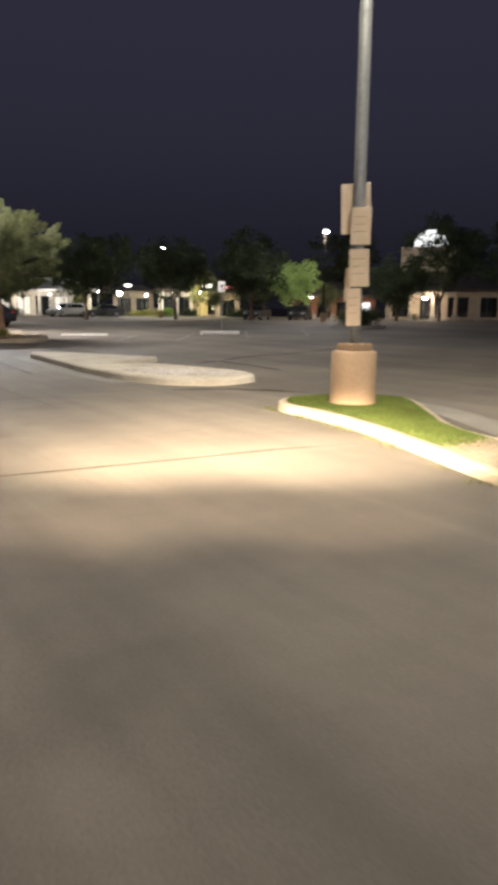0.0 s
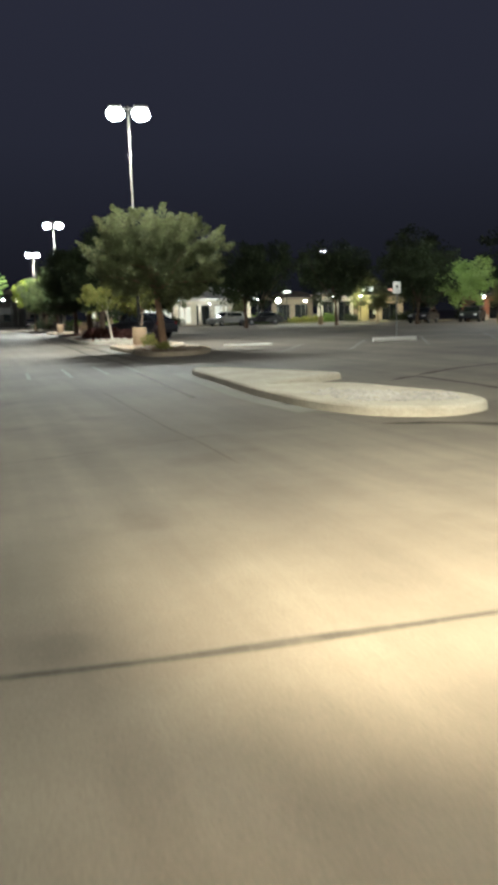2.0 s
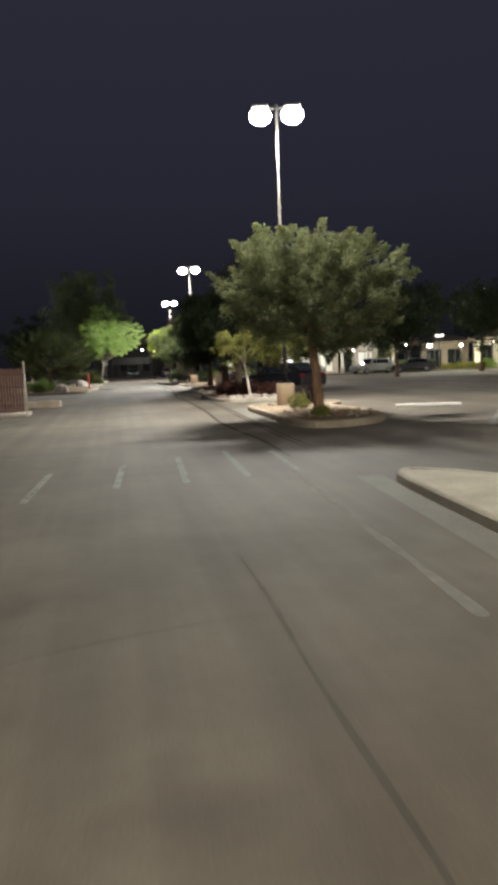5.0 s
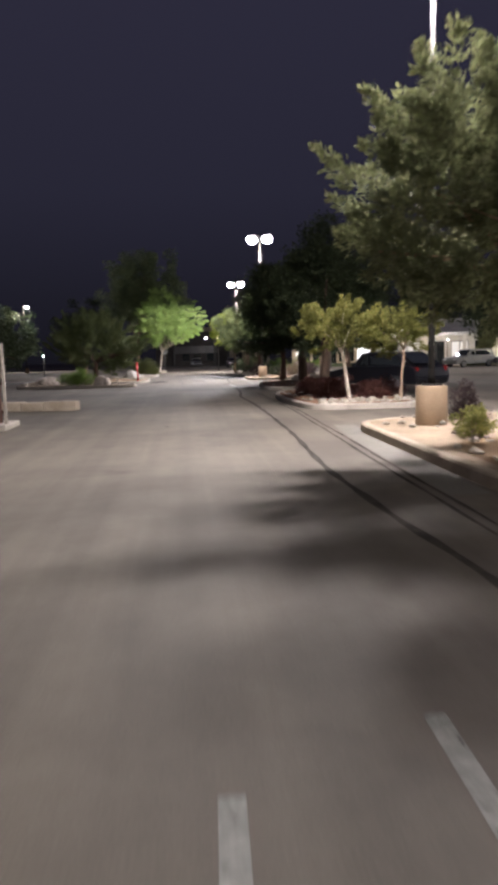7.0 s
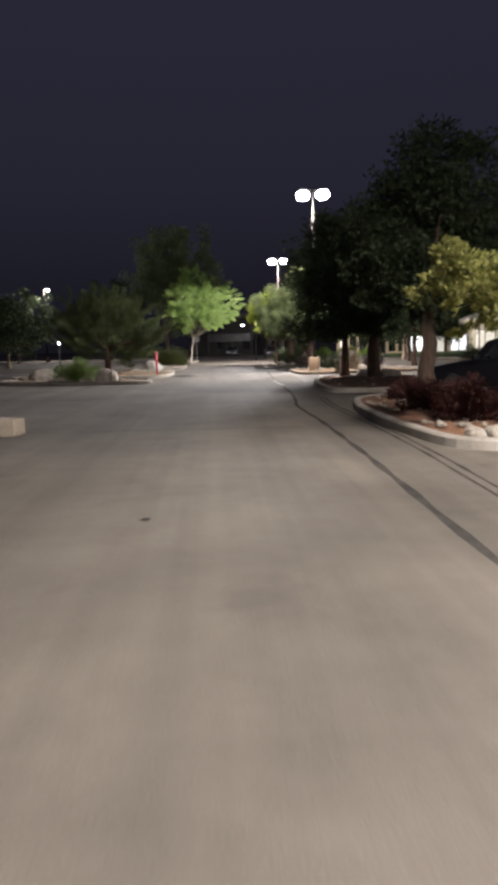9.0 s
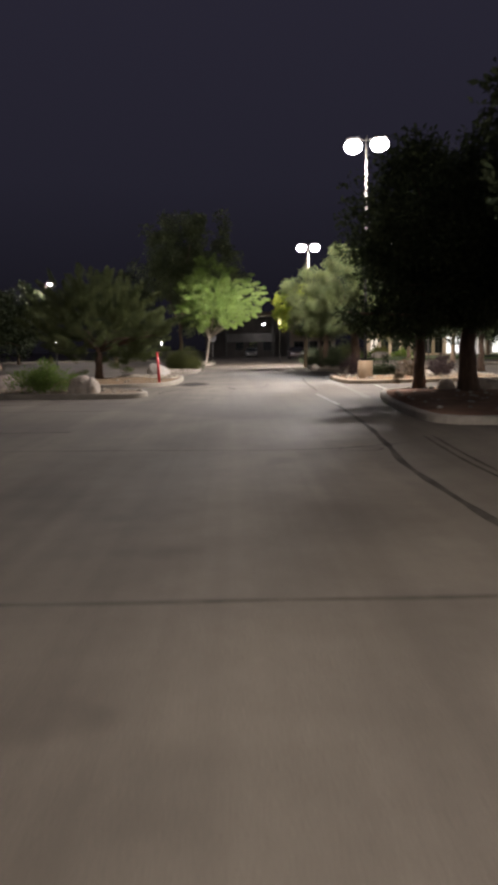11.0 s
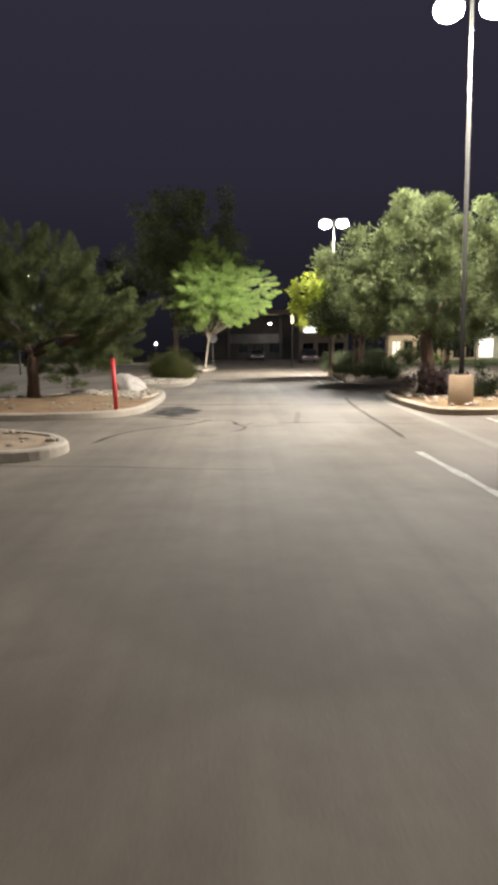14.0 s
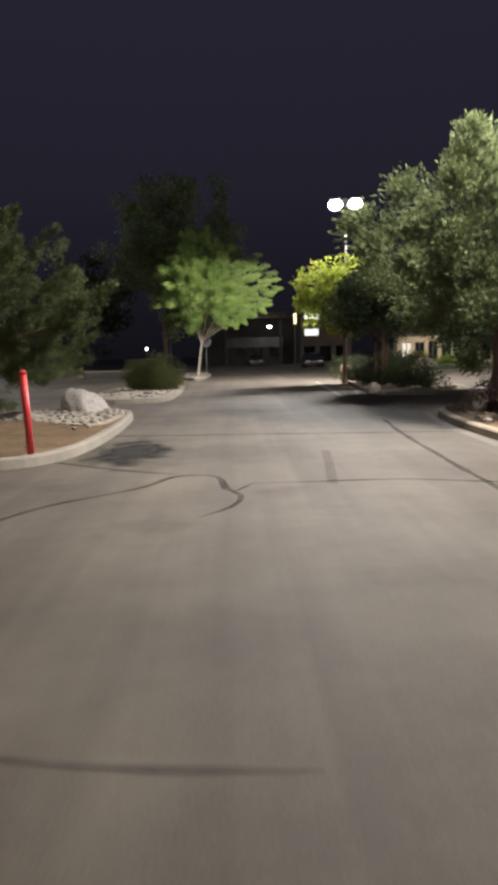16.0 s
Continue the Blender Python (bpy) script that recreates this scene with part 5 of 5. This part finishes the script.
# ---- cars ----
def car(x, y, turn, paint, label, kind="hatch"):
    t = thing("car", pose(x, y, 0, 0, 0, turn), label, "car", "parked cars")
    L, W, top, hood = {"hatch": (4.4, 1.78, 1.46, 0.92), "van": (4.9, 1.9, 1.78, 1.05), "suv": (4.6, 1.84, 1.58, 0.98)}[kind]
    h = L / 2
    low = [(-h + 0.05, 0.30), (-h, 0.45), (-h + 0.04, 0.68), (-h + 0.25, hood - 0.12), (-h + 0.95, hood), (-0.25 * L + 0.3, hood + 0.04), (h - 0.35, hood + 0.06), (h - 0.06, hood - 0.05), (h, 0.6), (h - 0.06, 0.32)]
    # body with rounded sides: three slices across
    def slices(outline, widths):
        n = len(outline)
        zs = [p[1] for p in outline]
        mid = (min(zs) + max(zs)) / 2
        vs, fs = [], []
        for yy, s in widths:
            vs += [(px * (1 - 0.02 * (1 - s)), yy, mid + (pz - mid) * s) for px, pz in outline]
        for j in range(len(widths) - 1):
            fs += [(j * n + (i + 1) % n, j * n + i, (j + 1) * n + i, (j + 1) * n + (i + 1) % n) for i in range(n)]
        fs += [tuple(range(n)), tuple(reversed(range((len(widths) - 1) * n, len(widths) * n)))]
        return Mesh().add(vs, fs)
    w = W / 2
    body = part("body", slices(low, [(-w, 0.86), (-w + 0.05, 0.97), (-w + 0.2, 1.0), (w - 0.2, 1.0), (w - 0.05, 0.97), (w, 0.86)]), paint, t)
    a0, a1, a2, a3 = (-0.26 * L + 0.25, -0.10 * L, 0.26 * L, 0.44 * L) if kind == "hatch" else (-0.28 * L, -0.15 * L, 0.36 * L, 0.46 * L) if kind == "van" else (-0.22 * L, -0.10 * L, 0.39 * L, 0.475 * L)
    cab = [(a0, hood - 0.02), (a1, top - 0.06), (a1 + 0.3, top), (a2, top - 0.03), (a3, hood + 0.03)]
    part("roof", slices(cab, [(-w + 0.14, 0.93), (-w + 0.24, 1.0), (w - 0.24, 1.0), (w - 0.14, 0.93)]), paint, t)
    glass_top = top - 0.10
    for s in (-1, 1):
        yy = s * (w - 0.125)
        for g0, g1, tilt0, tilt1 in ((a0 + 0.32, -0.02 * L, 0.38, 0.0), (0.0, a3 - 0.45, 0.0, -0.25)):
            vs = [(g0, yy, hood + 0.06), (g1, yy, hood + 0.06), (g1 + tilt1, yy - s * 0.03, glass_top), (g0 + tilt0, yy - s * 0.03, glass_top)]
            vs += [(p[0], p[1] + s * 0.012, p[2]) for p in vs]
            part("side_window", Mesh().add(vs, [(0, 1, 2, 3), (7, 6, 5, 4), (0, 4, 5, 1), (1, 5, 6, 2), (2, 6, 7, 3), (3, 7, 4, 0)]), GLASS, t)
        part("mirror", Mesh().box(a0 + 0.25, min(s * w, s * (w + 0.18)), hood + 0.03, a0 + 0.37, max(s * w, s * (w + 0.18)), hood + 0.16, 0.02), paint, t)
        part("headlight", Mesh().box(-h + 0.03, min(s * (w - 0.48), s * (w - 0.14)), 0.62, -h + 0.16, max(s * (w - 0.48), s * (w - 0.14)), 0.75, 0.02), CLEAR, t)
        part("tail_light", Mesh().box(h - 0.12, min(s * (w - 0.24), s * (w - 0.10)), 0.76, h - 0.01, max(s * (w - 0.24), s * (w - 0.10)), 0.92, 0.02), PLASTIC_RED, t)
        for wx in (-h + 0.85, h - 0.85):
            tyre = part("wheel", Mesh().add(*wheel_form(0.32, 0.2)), RUBBER, t, at=pose(wx, s * (w - 0.08), 0.32, 90, 0, 0))
            part("rim", Mesh().lathe([(0.21, -0.105), (0.20, -0.112), (0.06, -0.09), (0.03, -0.10)][::-1] if s > 0 else [(0.21, 0.105), (0.20, 0.112), (0.06, 0.09), (0.03, 0.10)], 18), ALLOY, tyre)
    wv = [(a0 + 0.03, -w + 0.22, hood + 0.03), (a0 + 0.03, w - 0.22, hood + 0.03), (a1 - 0.02, w - 0.3, top - 0.09), (a1 - 0.02, -w + 0.3, top - 0.09)]
    wv += [(p[0] - 0.03, p[1], p[2] + 0.015) for p in wv]
    part("windscreen", Mesh().add(wv, [(0, 1, 2, 3), (7, 6, 5, 4), (0, 4, 5, 1), (1, 5, 6, 2), (2, 6, 7, 3), (3, 7, 4, 0)]), GLASS, t)
    rv = [(a3 + 0.02, -w + 0.26, hood + 0.10), (a3 + 0.02, w - 0.26, hood + 0.10), (a2 + 0.07, w - 0.34, top - 0.10), (a2 + 0.07, -w + 0.34, top - 0.10)]
    rv += [(p[0] + 0.03, p[1], p[2] + 0.015) for p in rv]
    part("rear_window", Mesh().add(rv, [(3, 2, 1, 0), (4, 5, 6, 7), (1, 5, 4, 0), (2, 6, 5, 1), (3, 7, 6, 2), (0, 4, 7, 3)]), GLASS, t)
    part("rear_bumper", Mesh().box(h - 0.1, -w + 0.1, 0.36, h + 0.05, w - 0.1, 0.58, 0.03), ALLOY if kind == "suv" else paint, t)
    part("front_bumper", Mesh().box(-h - 0.03, -w + 0.12, 0.34, -h + 0.1, w - 0.12, 0.52, 0.03), paint, t)
    return t


def wheel_form(r, width):
    prof = [(r * 0.62, -width / 2), (r * 0.93, -width / 2), (r, -width / 2 + 0.035), (r, width / 2 - 0.035), (r * 0.93, width / 2), (r * 0.62, width / 2)]
    sides, vs, fs = 22, [], []
    for q, z in prof:
        vs += [(q * math.cos(2 * math.pi * k / sides), q * math.sin(2 * math.pi * k / sides), z) for k in range(sides)]
    for i in range(len(prof) - 1):
        fs += [(i * sides + k, i * sides + (k + 1) % sides, (i + 1) * sides + (k + 1) % sides, (i + 1) * sides + k) for k in range(sides)]
    fs += [tuple(reversed(range(sides))), tuple(range((len(prof) - 1) * sides, len(prof) * sides))]
    return vs, fs


car(7.25, -5.6, -60, PAINT_DARK, "dark hatchback car parked behind a planting island")
car(25.4, 29.9, 20, PAINT_SILVER, "silver sport utility car parked before a lit shop", "suv")
car(29.6, 29.2, -20, PAINT_DARK, "dark car parked before the shops")
car(38.0, 10.1, 38, PAINT_DARK, "dark car parked before the shops")
car(41.6, 7.6, 42, PAINT_DARK, "black car parked before the shops")
car(7.6, 73.0, 90, PAINT_MAROON, "maroon car parked at the end of the aisle")
car(2.6, 92.0, 90, PAINT_DARK, "dark car parked before a dim building")


# ---- lawns, walks and buildings ----
def slab(name, outline, z, mat, label, category):
    return solid(name, Mesh().prism(outline, -0.05, z), mat, label, category, kind="structure")


slab("lawn", [(11, 57), (60, 47), (70, 60), (62, 90), (14, 92)], 0.10, TURF, "dim mown lawn before a building", "lawn")
slab("lawn", [(-70, 80), (-5, 76), (-5, 79), (-70, 84)], 0.10, TURF, "dim grass verge beyond the car park", "lawn")
slab("pavement", [(-75, 77.5), (-5, 73.5), (-5, 75.8), (-75, 79.8)], 0.12, CURB, "pale concrete walk beyond the car park", "pavement")
slab("pavement", [(17, 34.2), (31.5, 28.4), (43.5, 21.0), (60, -3), (62, -2), (46, 24.5), (33, 31.5), (18, 37)], 0.14, CURB, "pale concrete walk before the shops", "pavement")
slab("lawn", [(32.2, 28.6), (36.2, 26.6), (36.9, 27.8), (32.9, 29.8)], 0.15, TURF, "planted strip before the shops", "lawn")


def shop(name, x, y, turn, width, depth, height, wall, roof, label, bays, lit, hip=True, columns=0, awning=None):
    """A single-storey shop: walls, a roof, window bays between piers. Its front faces -y."""
    t = thing(name, pose(x, y, 0, 0, 0, turn), label, "building", "shops beyond the car park")
    w = width / 2
    th = 0.3
    for nm, bx in (("side_wall", (-w, 0, 0, -w + th, depth, height)), ("side_wall", (w - th, 0, 0, w, depth, height)), ("rear_wall", (-w + th, depth - th, 0, w - th, depth, height))):
        part(nm, Mesh().box(*bx, 0.02), wall, t)
    part("floor_slab", Mesh().box(-w + th, 0.0, -0.1, w - th, depth - th, 0.15), CURB, t)
    bay = (width - 2 * th) / bays
    sill, head = 0.35, min(2.5, height - 0.8)
    part("front_header", Mesh().box(-w + th, 0.0, head, w - th, th, height, 0.01), wall, t)
    for k in range(bays):
        x0 = -w + th + k * bay
        part("front_pier", Mesh().box(x0, 0.0, 0.0, x0 + bay * 0.14, th, head, 0.01), wall, t)
        part("front_pier", Mesh().box(x0 + bay * 0.86, 0.0, 0.0, x0 + bay, th, head, 0.01), wall, t)
        door = k % 3 == 1
        if not door:
            part("sill_wall", Mesh().box(x0 + bay * 0.14, 0.0, 0.0, x0 + bay * 0.86, th, sill, 0.01), wall, t)
        z0 = 0.15 if door else sill
        win = part("door" if door else "window", Mesh().box(x0 + bay * 0.14, 0.10, z0, x0 + bay * 0.86, 0.16, head), lit[k % len(lit)], t)
        fr = Mesh()
        for u in (0.14, 0.5, 0.86):
            fr.box(x0 + bay * u - 0.035, 0.05, z0, x0 + bay * u + 0.035, 0.098, head)
        fr.box(x0 + bay * 0.14, 0.05, head - 0.07, x0 + bay * 0.86, 0.098, head)
        part("window_frame", fr, TRIM, win)
    e = 0.7
    if hip:
        rz = height + min(2.0, width * 0.16)
        vs = [(-w - e, -e, height), (w + e, -e, height), (w + e, depth + e, height), (-w - e, depth + e, height), (-w * 0.45, depth * 0.5, rz), (w * 0.45, depth * 0.5, rz)]
        vs += [(p[0], p[1], p[2] - 0.22) for p in vs[:4]]
        part("roof", Mesh().add(vs, [(0, 1, 5, 4), (1, 2, 5), (2, 3, 4, 5), (3, 0, 4), (6, 7, 1, 0), (7, 8, 2, 1), (8, 9, 3, 2), (9, 6, 0, 3), (9, 8, 7, 6)]), roof, t)
    else:
        part("roof", Mesh().box(-w - 0.15, -0.15, height, w + 0.15, depth + 0.15, height + 0.3, 0.04), roof, t)
    if columns:
        for k in range(columns):
            cx = -w + 0.4 + k * (width - 0.8) / (columns - 1)
            col = part("column", Mesh().box(cx - 0.16, -1.9, 0.0, cx + 0.16, -1.58, height - 0.25, 0.03), wall, t)
            part("column_base", Mesh().box(cx - 0.24, -1.98, 0.0, cx + 0.24, -1.5, 0.6, 0.03), STONEWORK, col)
        part("porch_roof", Mesh().box(-w - 0.3, -2.2, height - 0.25, w + 0.3, -0.02, height, 0.03), roof, t)
    return t


shop("building", 25.2, 34.4, -19, 9.2, 7, 3.2, STUCCO_CREAM, ROOF_PALE, "cream shop with lit walls, a porch and a pale hipped roof", 4, [WARMWIN, GLASS, WARMWIN, GLASS], True, 4)
shop("building", 34.8, 32.4, -24, 5.0, 7, 3.1, STUCCO_TAN_SHADED, ROOF, "tan shop with shade-darkened walls and dark windows under a brown roof", 2, [GLASS], True)
shop("building", 39.2, 29.4, -27, 4.4, 7, 3.3, STUCCO_CREAM, ROOF, "cream shop with lamp-lit piers and a brown roof", 2, [GLASS, GLASS], True, 2)
yellow_shop = shop("building", 43.4, 26.6, -30, 5.6, 7, 2.9, STUCCO_TAN, ROOF, "tan shop with a lamp-lit yellow fascia over dark glass", 2, [GLASS, GLASS], False)
part("fascia", Mesh().box(-2.4, -0.32, 2.5, 0.4, -0.02, 3.1, 0.03), YELLOWPAINT, yellow_shop, "yellow painted fascia")
part("front_panel", Mesh().box(-2.4, -0.24, 0.0, -1.2, -0.02, 2.5, 0.02), YELLOWPAINT, yellow_shop, "pale yellow wall panel")
part("poster", Mesh().box(-0.75, 0.02, 0.9, -0.25, 0.045, 1.9), WHITE, yellow_shop, "white poster before the glass")
roof_sign = part("roof_sign", Mesh().box(-2.2, -0.3, 3.45, -0.6, -0.12, 4.05, 0.03), TRIM, yellow_shop, "dark casing of a roof sign")
part("sign_face", Mesh().box(-2.12, -0.32, 3.52, -0.68, -0.304, 3.98), COOLWIN, roof_sign, "glowing white face")
small_sign = part("roof_sign", Mesh().box(1.0, -0.3, 3.45, 2.0, -0.12, 3.8, 0.03), TRIM, yellow_shop, "dark casing of a roof sign")
part("sign_face", Mesh().box(1.06, -0.32, 3.5, 1.94, -0.304, 3.75), REDSIGN, small_sign, "glowing red face")
shop("building", 50.6, 13.0, -43, 9.4, 7, 2.7, STUCCO_RED, TRIM, "red-brown shop with a low brown roof and a lit doorway", 4, [GLASS, GLASS, GLASS, COOLWIN], True, 5)
shop("building", 55.8, 1.5, -49, 12.0, 8, 3.2, STUCCO_TAN, ROOF, "tan shop with lamp-lit stone columns behind trees", 4, [GLASS], True, 6)
shop("building", 22.0, 76.5, -10, 10.0, 8, 3.1, STUCCO_TAN, ROOF, "tan building with a dim lit window behind a lawn", 7, [WARMWIN, GLASS, GLASS, GLASS, GLASS, GLASS, GLASS], True)
shop("building", 32.4, 80.5, -16, 10.0, 9, 5.0, STUCCO_CREAM, ROOF_GREY, "white-lit building front behind trees", 3, [COOLWIN, WARMWIN, COOLWIN], False, 0)
tall = shop("building", 14.0, 112.0, 0, 8.0, 8, 8.9, STUCCO_TAN, ROOF_GREY, "tall pale building with bright white upper windows", 3, [GLASS], False)
for wz0, wz1 in ((4.1, 5.1), (6.6, 7.3)):
    upper = part("upper_window", Mesh().box(-3.2, -0.06, wz0, -1.1, -0.004, wz1), COOLWIN, tall, "bright white window band")
    part("window_frame", Mesh().box(-3.3, -0.09, wz0 - 0.1, -1.0, -0.062, wz0), TRIM, upper)


def fascia_sign():
    """A narrow yellow band over the white shop front."""
    t = thing("lit_sign", pose(31.6, 79.9, 0, 0, 0, -16), "narrow yellow lit band over a shop front", "sign")
    part("casing", Mesh().box(-4.6, -0.05, 5.1, 4.0, 0.3, 5.6, 0.02), TRIM, t)
    part("face", Mesh().box(-4.5, -0.075, 5.15, 3.9, -0.054, 5.55), YELWIN, t, "glowing yellow band")
    for px in (-4.2, 3.6):
        part("bracket", Mesh().box(px - 0.06, 0.0, 0.0, px + 0.06, 0.28, 5.15, 0.01), TRIM, t)
    return t


fascia_sign()


def dim_building():
    """The unlit building that closes the end of the aisle, with a deep eave."""
    t = thing("building", pose(3.9, 99.0, 0), "dark brown building with a deep eave at the aisle's end", "building")
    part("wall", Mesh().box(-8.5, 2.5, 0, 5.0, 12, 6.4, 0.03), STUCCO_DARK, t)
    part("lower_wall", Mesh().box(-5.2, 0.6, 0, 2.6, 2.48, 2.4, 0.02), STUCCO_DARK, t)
    part("board_band", Mesh().box(-5.25, 0.5, 2.4, 2.65, 2.48, 3.7, 0.02), WEATHERED, t, "weathered grey board band")
    part("eave", Mesh().box(-9.2, -1.0, 6.4, 5.4, 13, 7.0, 0.05), ROOF, t)
    for px in (-5.1, 2.3, 4.8):
        part("post", Mesh().box(px - 0.16, -0.6, 0, px + 0.16, -0.28, 6.4, 0.02), TRIM, t)
    for wx in (-3.6, -1.4, 0.8):
        win = part("window", Mesh().box(wx, 0.52, 1.0, wx + 1.3, 0.59, 2.4), GLASS, t)
        part("window_frame", Mesh().box(wx - 0.08, 0.48, 0.92, wx + 1.38, 0.53, 1.0), TRIM, win)
    lampb = part("wall_lamp", Mesh().box(0.62, -0.5, 4.95, 0.98, -0.28, 5.3, 0.03), HEAD, t)
    part("lens", Mesh().lathe([(0.05, -0.2), (0.18, -0.12), (0.2, 0.0)], 12, (0.8, -0.62, 5.15)), FARLAMP, lampb, "glowing white lens")
    return t


dim_building()
lamp_point("wall_light", (4.7, 97.9, 4.7), 40, COOL, 0.2)


def sign_box(x, y, z, w, h, turn, mat, label, pole=True):
    t = thing("lit_sign", pose(x, y, 0, 0, 0, turn), label, "sign")
    if pole:
        part("pole", Mesh().tube([(0, 0, 0), (0, 0, z)], [0.06, 0.06], 8), MASTSTEEL, t)
    part("casing", Mesh().box(-w / 2 - 0.04, -0.06, z - h / 2 - 0.04, w / 2 + 0.04, 0.1, z + h / 2 + 0.04, 0.01), TRIM, t)
    part("face", Mesh().box(-w / 2, -0.085, z - h / 2, w / 2, -0.064, z + h / 2), mat, t, "glowing face")
    return t


sign_box(4.5, 55.5, 3.95, 0.20, 0.75, 0, YELWIN, "narrow yellow lit sign on a pole")


def wall_globe(x, y, z, size, watts, mat=FARLAMP, label="glowing lamp on a slim post before the shops", colour=COOL):
    t = thing("lamp_post", pose(x, y, 0), label, "lamp", "small lamps before the shops")
    part("post", Mesh().tube([(0, 0, 0), (0, 0, z - size)], [0.05, 0.04], 8), TRIM, t)
    part("globe", Mesh().lathe([(size * math.sin(a), z - size * math.cos(a)) for a in np.linspace(0.15, 2.99, 9)], 12), mat, t, "glowing globe", True)
    if watts:
        lamp_point("lamp_light", (x - 0.35, y - 0.55, z), watts, colour, 0.15)
    return t


WARM = (1.0, 0.85, 0.62)
wall_globe(32.05, 30.3, 2.75, 0.24, 200)
wall_globe(20.9, 33.4, 2.9, 0.07, 120, colour=WARM)
wall_globe(24.2, 32.0, 2.5, 0.05, 80)
wall_globe(29.4, 30.3, 2.9, 0.06, 140, colour=WARM)
wall_globe(34.9, 28.9, 2.6, 0.09, 260, colour=(1.0, 0.90, 0.55))
wall_globe(37.5, 27.2, 2.95, 0.11, 160, colour=WARM)
wall_globe(39.8, 24.7, 2.9, 0.06, 260, colour=(1.0, 0.84, 0.44))
wall_globe(41.9, 25.5, 2.7, 0.05, 130, colour=(1.0, 0.86, 0.50))
for gx, gy in ((46.2, 11.6), (47.4, 10.5), (49.0, 9.0)):
    wall_globe(gx, gy, 2.35, 0.07, 120, colour=(1.0, 0.78, 0.56))
wall_globe(53.2, 2.0, 2.3, 0.10, 240, colour=(1.0, 0.80, 0.58))
sign_box(33.1, 30.2, 3.7, 0.9, 0.28, -22, COOLWIN, "white lit sign on a pole between the shops")
wall_globe(16.3, 45.5, 3.7, 0.13, 200)
for gx, gy, gz, gr in ((-13.9, 42.5, 2.1, 0.07), (-8.9, 75.0, 2.2, 0.09), (-6.6, 77.0, 4.4, 0.10)):
    wall_globe(gx, gy, gz, gr, 30, label="small glowing lamp on a post beyond the car park")
wall_globe(29.5, 75.5, 3.4, 0.12, 500)
wall_globe(20.5, 72.0, 2.6, 0.10, 700, colour=WARM)


def arch_sign():
    """A gable with a half-round lit panel over a shop, seen between trees."""
    t = thing("lit_sign", pose(58.0, 5.6, 0, 0, 0, -49), "half-round white lit panel high on a gable", "sign")
    part("tower", Mesh().box(-3.2, 0.1, 0, 3.2, 3, 7.9, 0.05), STUCCO_TAN, t)
    ring = [(1.9 * math.cos(a), 7.9 + 1.75 * math.sin(a)) for a in np.linspace(0, math.pi, 24)]
    part("backing", Mesh().side_prism([(-2.1, 7.88)] + [(2.1 * x / 1.9, 7.9 + (z - 7.9) * 1.08) for x, z in ring[::-1]][1:-1] + [(2.1, 7.88)], 0.02, 0.4), TRIM, t)
    part("panel", Mesh().side_prism(ring[::-1], -0.06, 0.0), COOLWIN, t, "glowing half-round panel")
    return t


arch_sign()
